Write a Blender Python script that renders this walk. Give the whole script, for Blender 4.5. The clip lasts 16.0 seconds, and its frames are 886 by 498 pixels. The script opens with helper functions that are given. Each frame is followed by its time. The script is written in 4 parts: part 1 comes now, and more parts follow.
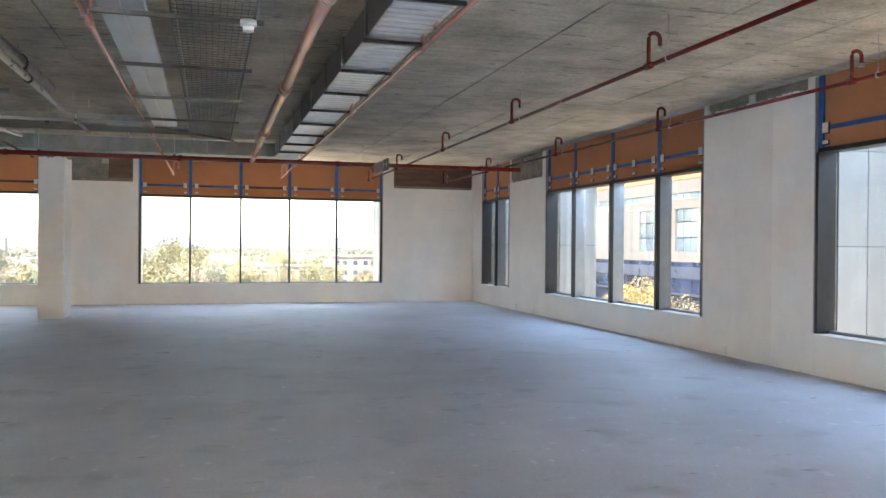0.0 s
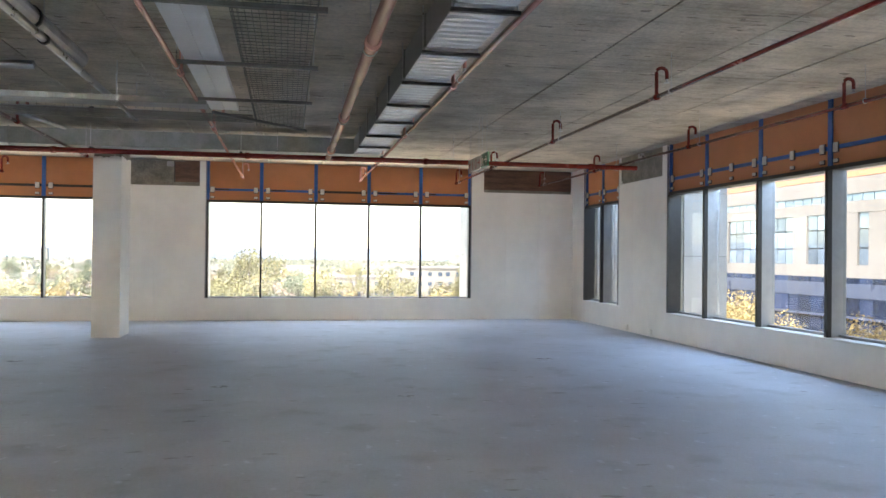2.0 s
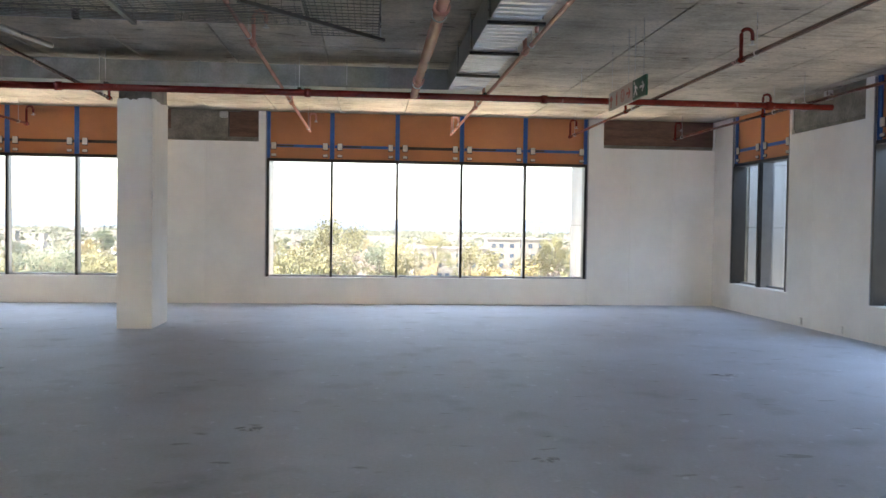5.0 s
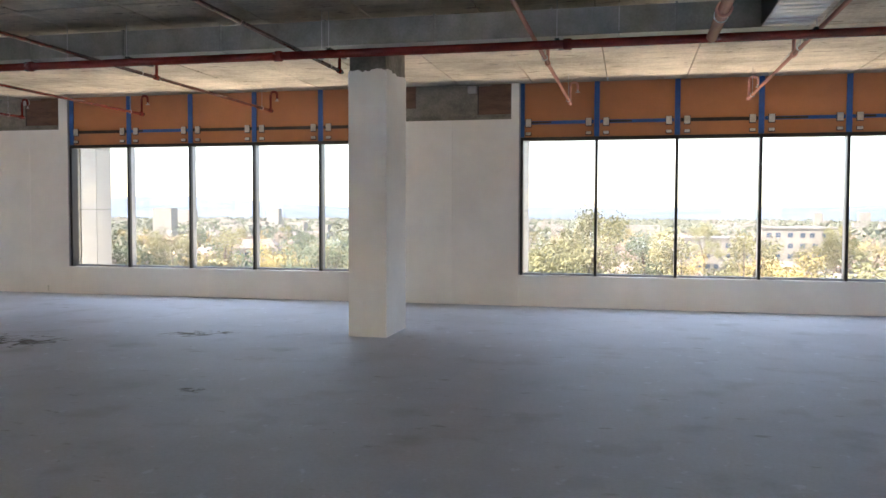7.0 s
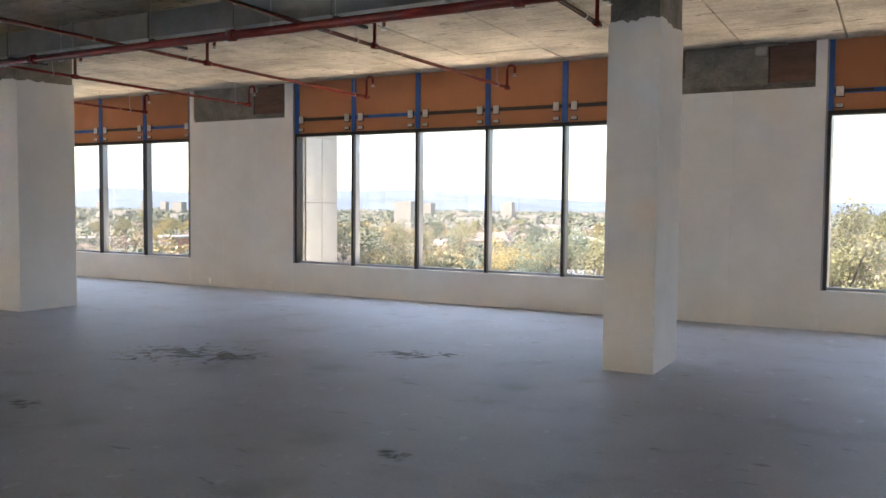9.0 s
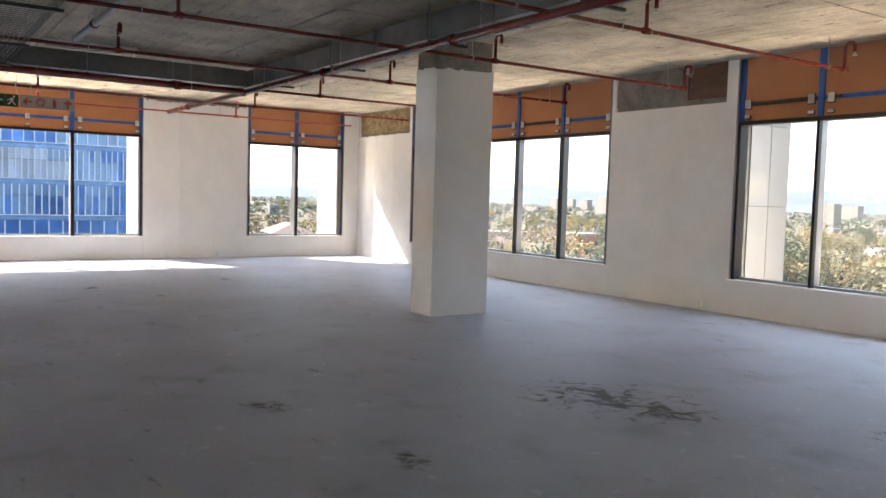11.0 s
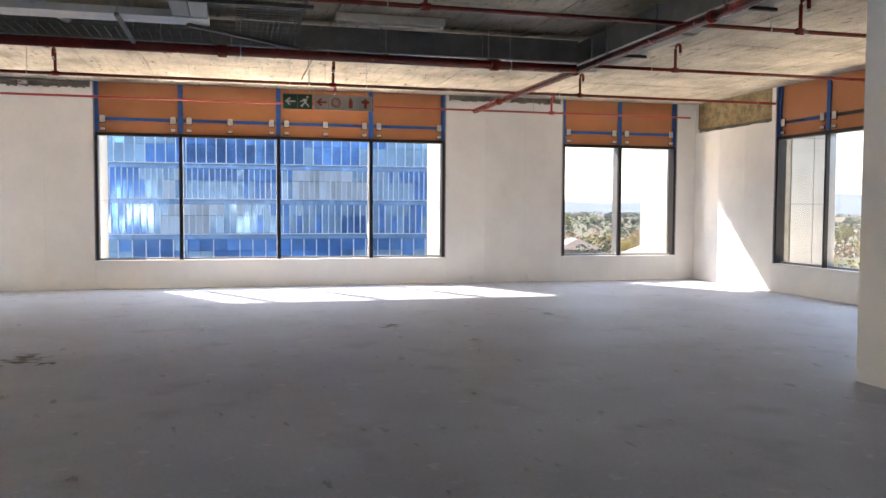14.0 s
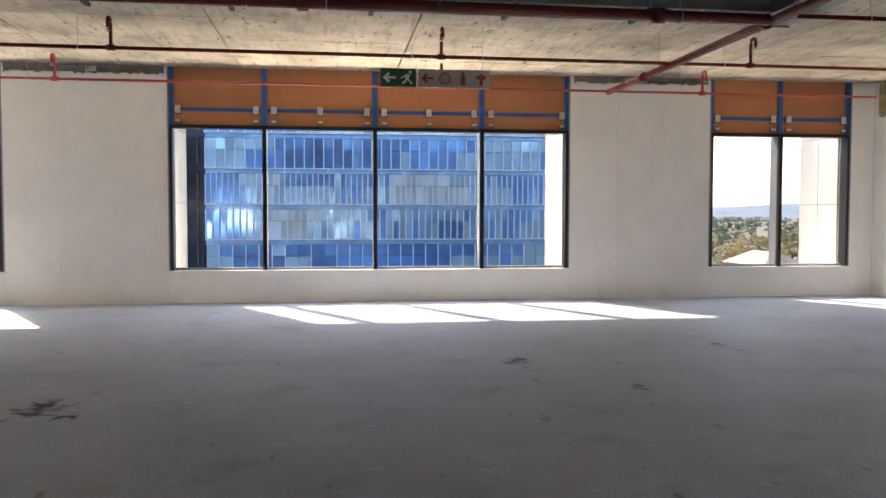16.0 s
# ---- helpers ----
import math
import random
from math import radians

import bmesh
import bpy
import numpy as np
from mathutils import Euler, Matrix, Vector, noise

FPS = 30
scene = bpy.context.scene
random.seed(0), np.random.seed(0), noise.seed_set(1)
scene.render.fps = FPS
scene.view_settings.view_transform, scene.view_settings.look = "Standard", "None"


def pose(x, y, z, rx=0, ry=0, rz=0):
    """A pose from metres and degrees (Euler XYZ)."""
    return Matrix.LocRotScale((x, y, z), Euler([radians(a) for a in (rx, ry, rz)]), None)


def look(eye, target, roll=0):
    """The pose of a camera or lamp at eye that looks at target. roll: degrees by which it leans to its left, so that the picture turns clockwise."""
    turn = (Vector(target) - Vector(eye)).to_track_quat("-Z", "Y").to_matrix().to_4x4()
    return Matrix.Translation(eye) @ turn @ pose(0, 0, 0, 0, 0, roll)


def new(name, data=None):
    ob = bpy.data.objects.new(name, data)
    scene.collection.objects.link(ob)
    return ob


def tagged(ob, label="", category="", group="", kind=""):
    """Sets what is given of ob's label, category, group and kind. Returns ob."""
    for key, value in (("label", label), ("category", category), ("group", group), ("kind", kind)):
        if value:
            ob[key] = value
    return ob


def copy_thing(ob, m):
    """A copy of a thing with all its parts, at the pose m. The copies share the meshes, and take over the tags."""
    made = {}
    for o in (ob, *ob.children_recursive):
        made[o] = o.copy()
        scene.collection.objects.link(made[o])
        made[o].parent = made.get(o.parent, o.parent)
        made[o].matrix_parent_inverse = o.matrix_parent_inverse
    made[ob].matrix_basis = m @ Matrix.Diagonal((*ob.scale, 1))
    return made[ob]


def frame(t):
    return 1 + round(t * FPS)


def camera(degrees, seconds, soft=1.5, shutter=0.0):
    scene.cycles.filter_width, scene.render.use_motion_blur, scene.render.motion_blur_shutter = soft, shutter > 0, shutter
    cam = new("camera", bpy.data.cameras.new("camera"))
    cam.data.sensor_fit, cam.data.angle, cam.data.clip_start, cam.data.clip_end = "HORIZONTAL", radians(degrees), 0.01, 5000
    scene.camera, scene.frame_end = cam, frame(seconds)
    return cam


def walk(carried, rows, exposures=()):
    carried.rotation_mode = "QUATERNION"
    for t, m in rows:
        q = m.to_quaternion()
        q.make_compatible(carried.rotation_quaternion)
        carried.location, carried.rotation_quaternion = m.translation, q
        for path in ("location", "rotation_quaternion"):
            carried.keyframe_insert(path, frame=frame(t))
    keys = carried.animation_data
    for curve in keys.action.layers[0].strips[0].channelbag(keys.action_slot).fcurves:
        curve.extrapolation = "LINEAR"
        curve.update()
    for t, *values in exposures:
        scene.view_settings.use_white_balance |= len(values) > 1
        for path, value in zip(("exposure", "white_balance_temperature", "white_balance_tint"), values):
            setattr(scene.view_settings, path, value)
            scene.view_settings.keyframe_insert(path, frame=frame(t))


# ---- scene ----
cam = camera(56.6, 16.0)
PATH = [
    (0, (-0.045, -0.193, 1.568), (0.502, 1.731, 1.559), 0.5),
    (0.5, (-0.017, 0.446, 1.569), (0.503, 2.377, 1.566), 0.7),
    (1, (-0.024, 1.038, 1.549), (0.445, 2.982, 1.55), 0.8),
    (1.5, (0.04, 1.669, 1.538), (0.454, 3.626, 1.548), 0.5),
    (2, (0.081, 2.267, 1.551), (0.454, 4.231, 1.568), 0.6),
    (2.5, (0.129, 2.867, 1.532), (0.481, 4.836, 1.547), 0.7),
    (3, (0.177, 3.495, 1.507), (0.496, 5.469, 1.52), 0.9),
    (5.5, (0.203, 6.551, 1.538), (0.261, 8.549, 1.473), 0.5),
    (6, (0.186, 7.163, 1.51), (-0.005, 9.153, 1.443), 0.2),
    (6.5, (0.113, 7.763, 1.537), (-0.208, 9.736, 1.46), 0.2),
    (7, (0.028, 8.368, 1.54), (-0.414, 10.317, 1.454), 0.2),
    (7.5, (-0.099, 8.915, 1.548), (-0.629, 10.841, 1.46), 0.3),
    (8, (-0.28, 9.478, 1.537), (-0.958, 11.357, 1.444), 0.3),
    (8.5, (-0.557, 9.976, 1.524), (-1.426, 11.775, 1.435), 0.3),
    (9, (-0.955, 10.49, 1.56), (-1.918, 12.24, 1.455), 0.5),
    (9.5, (-1.277, 10.878, 1.543), (-2.449, 12.495, 1.442), 0.6),
    (10, (-1.766, 11.263, 1.592), (-3.142, 12.711, 1.485), 0.8),
    (10.2, (-1.934, 11.408, 1.597), (-3.384, 12.781, 1.483), 1.0),
    (12.5, (-4.466, 12.317, 1.495), (-6.324, 13.05, 1.392), 1.4),
    (13, (-5.11, 12.395, 1.431), (-7.01, 13.014, 1.333), 0.8),
    (13.5, (-5.668, 12.484, 1.503), (-7.589, 13.03, 1.399), 0.7),
    (14, (-6.291, 12.528, 1.499), (-8.228, 13.017, 1.398), 0.3),
    (14.5, (-6.919, 12.547, 1.464), (-8.866, 12.999, 1.377), 0.1),
    (15, (-7.524, 12.595, 1.457), (-9.478, 13.013, 1.377), 0.1),
    (15.5, (-8.123, 12.633, 1.431), (-10.091, 12.98, 1.351), 0.1),
    (16, (-8.696, 12.656, 1.441), (-10.677, 12.919, 1.352), 0.1),
]
SKY, SUN = 0.09, 2.3
# the s lamps are added fill from behind, far stronger than the rest
SKY_LAMP = {"n": 7, "e": 8, "w": 10, "s": 220}
SKY_TINT = {"n": (0.60, 0.79, 1.0), "e": (0.45, 0.68, 1.0), "w": (0.66, 0.82, 1.0), "s": (0.60, 0.79, 1.0)}
GROUND_LAMP = {"n": 17, "e": 4, "w": 36, "s": 350}
EXPOSURE = [(0, 3.2, 7200, 15), (3, 3.2, 7050, 14), (5.5, 3.07, 7050, 16), (9, 2.72, 7150, 18), (12.5, 2.87, 7200, 18), (14, 2.65, 7150, 18), (16, 2.25, 7150, 17)]
walk(cam, [(t, look(eye, target, roll)) for t, eye, target, roll in PATH], EXPOSURE)
# ---------- world, sun ----------
SUN_WAY = Vector((1.0, 0.555, -0.95)).normalized()
world = bpy.data.worlds.new("sky")
scene.world = world
world.use_nodes = True
wn = world.node_tree
sky = wn.nodes.new("ShaderNodeTexSky")
sky.sky_type, sky.sun_disc = "NISHITA", False
sky.sun_elevation = math.asin(-SUN_WAY.z)
sky.sun_rotation = math.atan2(-SUN_WAY.x, -SUN_WAY.y)
sky.air_density, sky.dust_density = 1.0, 1.0
wn.links.new(sky.outputs[0], wn.nodes["Background"].inputs[0])
wn.nodes["Background"].inputs[1].default_value = SKY
sun = new("sun", bpy.data.lights.new("sun", "SUN"))
sun.data.energy, sun.data.angle, sun.data.color = SUN, radians(0.5), (1, 0.95, 0.88)
sun.matrix_world = look((0, 0, 60), Vector((0, 0, 60)) + SUN_WAY)


# sky and ground light that reaches each window, boosted by added lamps just outside its head and below its sill; the
# strong south ones are room fill
def window_lamp(name, eye, way, length, depth, along, power, color):
    lamp_ = new(name, bpy.data.lights.new(name, "AREA"))
    lamp_.data.shape, lamp_.data.size, lamp_.data.size_y = "RECTANGLE", length, depth
    lamp_.data.energy, lamp_.data.color = power * length, color
    z_ = -Vector(way).normalized()
    x_ = Vector(along)
    y_ = z_.cross(x_)
    lamp_.matrix_world = Matrix.Translation(eye) @ Matrix((x_, y_, z_)).transposed().to_4x4()


LAMPS = [("n", -16.08, 4.2), ("n", -7.18, 4.0), ("n", 1.38, 4.0), ("e", -3.15, 5), ("e", 5.29, 4), ("e", 13.73, 4), ("e", 20.12, 0.9), ("w", -4.15, 5), ("w", 4.5, 5), ("w", 13.32, 4), ("w", 20.27, 1.1), ("s", -16, 6.4), ("s", -7.2, 6.2), ("s", 1.4, 3.6)]
for side_, u_, len_ in LAMPS:
    base_, out_, along_ = {"s": (Vector((u_, -8.0, 0)), Vector((0, -1, 0)), (1, 0, 0)), "n": (Vector((u_, 22.0, 0)), Vector((0, 1, 0)), (1, 0, 0)), "e": (Vector((7.14, u_, 0)), Vector((1, 0, 0)), (0, 1, 0)), "w": (Vector((-21.99, u_, 0)), Vector((-1, 0, 0)), (0, 1, 0))}[side_]
    window_lamp("window_skylight", base_ + out_ * 1.0 + Vector((0, 0, 3.45)), -out_ + Vector((0, 0, -0.6)), len_, 0.9, along_, SKY_LAMP[side_], SKY_TINT[side_])
    window_lamp("window_groundlight", base_ + out_ * 1.0 + Vector((0, 0, -0.35)), -out_ + Vector((0, 0, 0.7)), len_, 0.9, along_, GROUND_LAMP[side_], (1.0, 0.88, 0.70))


# ---------- materials ----------
def mat(name, color, rough=0.6, metal=0.0, var=0.12, scale=6.0, fine=60.0, bump=0.15, dist=0.004, rand=0.0, island=False, dark=None, stretch=(1, 1, 1)):
    """A surface with broad mottling, fine grain and relief at real size."""
    m = bpy.data.materials.new(name)
    m.use_nodes = True
    t = m.node_tree
    n, l = t.nodes, t.links
    p = n["Principled BSDF"]
    co = n.new("ShaderNodeTexCoord")
    mp = n.new("ShaderNodeMapping")
    mp.inputs["Scale"].default_value = stretch
    l.new(co.outputs["Object"], mp.inputs[0])
    a = n.new("ShaderNodeTexNoise")
    a.inputs["Scale"].default_value, a.inputs["Detail"].default_value = scale, 8
    a.inputs["Roughness"].default_value = 0.65
    b = n.new("ShaderNodeTexNoise")
    b.inputs["Scale"].default_value, b.inputs["Detail"].default_value = fine, 4
    l.new(mp.outputs[0], a.inputs["Vector"])
    l.new(mp.outputs[0], b.inputs["Vector"])
    ramp = n.new("ShaderNodeValToRGB")
    lo = dark or [c * (1 - 2 * var) for c in color]
    hi = [min(1, c * (1 + var)) for c in color]
    ramp.color_ramp.elements[0].position, ramp.color_ramp.elements[0].color = 0.3, (*lo, 1)
    ramp.color_ramp.elements[1].position, ramp.color_ramp.elements[1].color = 0.62, (*hi, 1)
    l.new(a.outputs["Fac"], ramp.inputs[0])
    mix = n.new("ShaderNodeMix")
    mix.data_type, mix.blend_type = "RGBA", "MULTIPLY"
    mix.inputs["Factor"].default_value = min(1, var * 3)
    l.new(ramp.outputs[0], mix.inputs["A"])
    g = n.new("ShaderNodeMapRange")
    g.inputs[1].default_value, g.inputs[2].default_value, g.inputs[3].default_value, g.inputs[4].default_value = 0.35, 0.65, 0.75, 1.1
    l.new(b.outputs["Fac"], g.inputs[0])
    l.new(g.outputs[0], mix.inputs["B"])
    out = mix.outputs["Result"]
    if rand:
        h = n.new("ShaderNodeHueSaturation")
        r = n.new("ShaderNodeMapRange")
        r.inputs[3].default_value, r.inputs[4].default_value = 1 - rand, 1 + rand
        if island:
            src = n.new("ShaderNodeNewGeometry").outputs["Random Per Island"]
        else:
            src = n.new("ShaderNodeObjectInfo").outputs["Random"]
        l.new(src, r.inputs[0])
        l.new(r.outputs[0], h.inputs["Value"])
        l.new(out, h.inputs["Color"])
        out = h.outputs[0]
    l.new(out, p.inputs["Base Color"])
    rr = n.new("ShaderNodeMapRange")
    rr.inputs[3].default_value, rr.inputs[4].default_value = max(0.02, rough - 0.12), min(1, rough + 0.12)
    l.new(a.outputs["Fac"], rr.inputs[0])
    l.new(rr.outputs[0], p.inputs["Roughness"])
    p.inputs["Metallic"].default_value = metal
    if bump:
        bp = n.new("ShaderNodeBump")
        bp.inputs["Strength"].default_value, bp.inputs["Distance"].default_value = bump, dist
        l.new(b.outputs["Fac"], bp.inputs["Height"])
        l.new(bp.outputs[0], p.inputs["Normal"])
    return m


def concrete_ceiling():
    """Board-marked slab soffit: sheet joints, pale and dark blotches, pour streaks."""
    m = mat("soffit_concrete", (0.49, 0.44, 0.36), 0.8, 0, 0.2, 1.1, 26, 0.5, 0.012, rand=0.07, island=True, dark=(0.27, 0.24, 0.19))
    n, l = m.node_tree.nodes, m.node_tree.links
    p = n["Principled BSDF"]
    co = n.new("ShaderNodeTexCoord")
    src = p.inputs["Base Color"].links[0].from_socket
    # streaks along the boards
    mp = n.new("ShaderNodeMapping")
    mp.inputs["Scale"].default_value = (0.9, 7, 1)
    l.new(co.outputs["Object"], mp.inputs[0])
    st = n.new("ShaderNodeTexNoise")
    st.inputs["Scale"].default_value, st.inputs["Detail"].default_value = 1.6, 6
    l.new(mp.outputs[0], st.inputs["Vector"])
    sr = n.new("ShaderNodeMapRange")
    sr.inputs[1].default_value, sr.inputs[2].default_value, sr.inputs[3].default_value, sr.inputs[4].default_value = 0.3, 0.5, 0.74, 1.0
    l.new(st.outputs["Fac"], sr.inputs[0])
    m1 = n.new("ShaderNodeMix")
    m1.data_type, m1.blend_type = "RGBA", "MULTIPLY"
    m1.inputs["Factor"].default_value = 1
    l.new(src, m1.inputs["A"])
    l.new(sr.outputs[0], m1.inputs["B"])
    # dark short scars
    vo = n.new("ShaderNodeTexNoise")
    vo.inputs["Scale"].default_value, vo.inputs["Detail"].default_value = 3.4, 3
    mp2 = n.new("ShaderNodeMapping")
    mp2.inputs["Scale"].default_value = (1, 3.5, 1)
    l.new(co.outputs["Object"], mp2.inputs[0])
    l.new(mp2.outputs[0], vo.inputs["Vector"])
    vr = n.new("ShaderNodeMapRange")
    vr.inputs[1].default_value, vr.inputs[2].default_value, vr.inputs[3].default_value, vr.inputs[4].default_value = 0.665, 0.685, 1.0, 0.42
    l.new(vo.outputs["Fac"], vr.inputs[0])
    m2 = n.new("ShaderNodeMix")
    m2.data_type, m2.blend_type = "RGBA", "MULTIPLY"
    m2.inputs["Factor"].default_value = 1
    l.new(m1.outputs["Result"], m2.inputs["A"])
    l.new(vr.outputs[0], m2.inputs["B"])
    l.new(m2.outputs["Result"], p.inputs["Base Color"])
    return m


def concrete_floor():
    """Power-floated screed: cool grey, dust, scuffs and small dark marks."""
    m = mat("floor_screed", (0.49, 0.53, 0.61), 0.6, 0, 0.08, 0.55, 35, 0.15, 0.004)
    n, l = m.node_tree.nodes, m.node_tree.links
    p = n["Principled BSDF"]
    src = p.inputs["Base Color"].links[0].from_socket
    co = n.new("ShaderNodeTexCoord")
    out = src
    for sc, lo, hi, val, det, stretch in ((1.7, 0.57, 0.72, 0.78, 7, (1, 1, 1)), (3.1, 0.65, 0.72, 0.62, 6, (1, 2.6, 1)), (11, 0.74, 0.77, 0.5, 4, (1, 1.6, 1)), (0.23, 0.42, 0.66, 0.9, 4, (1, 1, 1)), (5.3, 0.64, 0.70, 1.22, 6, (1.4, 1, 1))):
        mp = n.new("ShaderNodeMapping")
        mp.inputs["Scale"].default_value = stretch
        mp.inputs["Location"].default_value = (sc * 3.1, sc, 0)
        l.new(co.outputs["Object"], mp.inputs[0])
        no = n.new("ShaderNodeTexNoise")
        no.inputs["Scale"].default_value, no.inputs["Detail"].default_value = sc, det
        l.new(mp.outputs[0], no.inputs["Vector"])
        r = n.new("ShaderNodeMapRange")
        r.inputs[1].default_value, r.inputs[2].default_value, r.inputs[3].default_value, r.inputs[4].default_value = lo, hi, 1, val
        l.new(no.outputs["Fac"], r.inputs[0])
        mx = n.new("ShaderNodeMix")
        mx.data_type, mx.blend_type = "RGBA", "MULTIPLY"
        mx.inputs["Factor"].default_value = 1
        l.new(out, mx.inputs["A"])
        l.new(r.outputs[0], mx.inputs["B"])
        out = mx.outputs["Result"]
    l.new(out, p.inputs["Base Color"])
    return m


def stain_mat():
    """A dried spill: dark patches with a ragged noise edge, clear between."""
    m = mat("spill", (0.16, 0.155, 0.15), 0.55, 0, 0.15, 5, 50, 0.1)
    n, l = m.node_tree.nodes, m.node_tree.links
    p = n["Principled BSDF"]
    co = n.new("ShaderNodeTexCoord")
    no = n.new("ShaderNodeTexNoise")
    no.inputs["Scale"].default_value, no.inputs["Detail"].default_value = 5.0, 9
    no.inputs["Distortion"].default_value = 1.2
    l.new(co.outputs["Object"], no.inputs["Vector"])
    gr = n.new("ShaderNodeTexGradient")
    gr.gradient_type = "SPHERICAL"
    l.new(co.outputs["Generated"], gr.inputs[0])
    mp = n.new("ShaderNodeMapping")
    mp.inputs["Location"].default_value, mp.inputs["Scale"].default_value = (-1, -1, 0), (2, 2, 0)
    l.new(co.outputs["Generated"], mp.inputs[0])
    l.new(mp.outputs[0], gr.inputs[0])
    ad = n.new("ShaderNodeMath")
    ad.operation = "MULTIPLY"
    l.new(no.outputs["Fac"], ad.inputs[0])
    sq = n.new("ShaderNodeMath")
    sq.operation, sq.inputs[1].default_value = "POWER", 0.4
    l.new(gr.outputs["Fac"], sq.inputs[0])
    l.new(sq.outputs[0], ad.inputs[1])
    r = n.new("ShaderNodeMapRange")
    r.inputs[1].default_value, r.inputs[2].default_value, r.inputs[3].default_value, r.inputs[4].default_value = 0.38, 0.50, 0, 0.62
    l.new(ad.outputs[0], r.inputs[0])
    l.new(r.outputs[0], p.inputs["Alpha"])
    return m


def glass_mat(name="glass", dust=0.0, tint=(0.95, 0.97, 0.975)):
    """Clear glazing: passes light, with gloss that grows towards grazing; dust sets a pale haze veil."""
    m = bpy.data.materials.new(name)
    m.use_nodes = True
    n, l = m.node_tree.nodes, m.node_tree.links
    n.remove(n["Principled BSDF"])
    tr, gl, lw, mx = n.new("ShaderNodeBsdfTransparent"), n.new("ShaderNodeBsdfGlossy"), n.new("ShaderNodeLayerWeight"), n.new("ShaderNodeMixShader")
    tr.inputs[0].default_value = (*tint, 1)
    gl.inputs["Roughness"].default_value = 0.0
    pw, ml, ad = (n.new("ShaderNodeMath") for _ in range(3))
    pw.operation, ml.operation, ad.operation = "POWER", "MULTIPLY", "ADD"
    pw.inputs[1].default_value, ml.inputs[1].default_value, ad.inputs[1].default_value = 4.5, 0.55, 0.03
    lw.inputs[0].default_value = 0.5
    l.new(lw.outputs["Facing"], pw.inputs[0])
    l.new(pw.outputs[0], ml.inputs[0])
    l.new(ml.outputs[0], ad.inputs[0])
    l.new(ad.outputs[0], mx.inputs[0])
    l.new(tr.outputs[0], mx.inputs[1])
    l.new(gl.outputs[0], mx.inputs[2])
    # a thin translucent veil on the pane that imitates haze over the view
    du, dm = n.new("ShaderNodeBsdfTranslucent"), n.new("ShaderNodeMixShader")
    du.inputs[0].default_value = (0.85, 0.83, 0.8, 1)
    dm.inputs[0].default_value = dust
    l.new(mx.outputs[0], dm.inputs[1])
    l.new(du.outputs[0], dm.inputs[2])
    l.new(dm.outputs[0], n["Material Output"].inputs[0])
    return m


M_SOFFIT = concrete_ceiling()
M_FLOOR = concrete_floor()
M_SPILL = stain_mat()
# imitated haze: most on the north panes, a little east, none west
M_GLASS = {"north": glass_mat("veiled_glass", 0.022), "east": glass_mat("faintly_veiled_glass", 0.012), "west": glass_mat()}
M_GLASS["south"] = M_GLASS["west"]
M_WALL = mat("wall_paint", (0.80, 0.79, 0.76), 0.75, 0, 0.035, 1.2, 90, 0.08, 0.002, rand=0.03)
M_RAW = mat("raw_concrete", (0.235, 0.222, 0.19), 0.9, 0, 0.22, 3.5, 30, 0.6, 0.012)
M_RUST = mat("raw_brown", (0.15, 0.085, 0.06), 0.9, 0, 0.25, 3, 30, 0.5, 0.01, stretch=(0.5, 0.5, 3))
M_OCHRE = mat("raw_ochre", (0.30, 0.23, 0.12), 0.9, 0, 0.3, 6, 30, 0.6, 0.012)
M_BOARD = mat("fibre_board", (0.47, 0.195, 0.085), 0.8, 0, 0.06, 1.2, 80, 0.06, 0.002, rand=0.05)
M_BLUE = mat("blue_membrane", (0.012, 0.09, 0.33), 0.45, 0, 0.12, 9, 60, 0.2, rand=0.12)
M_DARKBAR = mat("dark_steel", (0.045, 0.035, 0.03), 0.5, 0.3, 0.2, 8, 60, 0.1)
M_BRACKET = mat("galvanised_bracket", (0.62, 0.60, 0.55), 0.4, 0.5, 0.12, 15, 80, 0.1)
M_FRAME = mat("black_aluminium", (0.022, 0.022, 0.024), 0.4, 0.4, 0.1, 8, 90, 0.04)
M_ALU = mat("grey_aluminium", (0.27, 0.28, 0.30), 0.42, 0.5, 0.06, 6, 90, 0.04)
M_RED = mat("red_pipe_paint", (0.17, 0.02, 0.014), 0.24, 0.0, 0.14, 5, 60, 0.1, rand=0.1)
M_BRIGHTRED = mat("light_red_pipe_paint", (0.40, 0.045, 0.03), 0.35, 0, 0.1, 5, 60, 0.08)
M_COPPER = mat("primer_pipe", (0.62, 0.31, 0.26), 0.2, 0.0, 0.03, 1.5, 60, 0.03)
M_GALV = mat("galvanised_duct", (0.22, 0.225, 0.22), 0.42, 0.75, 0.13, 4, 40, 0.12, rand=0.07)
M_PLATE = mat("sheen_lit_plate", (0.60, 0.63, 0.66), 0.35, 0.45, 0.06, 2, 40, 0.05)
M_FOIL = mat("foil_wrap", (0.86, 0.87, 0.88), 0.22, 0.45, 0.05, 5, 9, 0.35, 0.01)
M_WIRE = mat("dull_zinc_wire", (0.11, 0.105, 0.095), 0.5, 0.4, 0.1, 6, 60, 0.1)
M_CHANNEL = mat("slotted_channel_zinc", (0.085, 0.085, 0.08), 0.45, 0.3, 0.15, 6, 60, 0.1)
M_STEEL = mat("zinc_steel", (0.46, 0.47, 0.48), 0.3, 0.85, 0.1, 6, 60, 0.1)
M_WHITE = mat("white_plastic", (0.78, 0.78, 0.75), 0.4, 0, 0.03, 8, 90, 0.03)
M_BLACK = mat("black_rubber", (0.02, 0.02, 0.02), 0.6, 0, 0.1, 8, 60, 0.1)
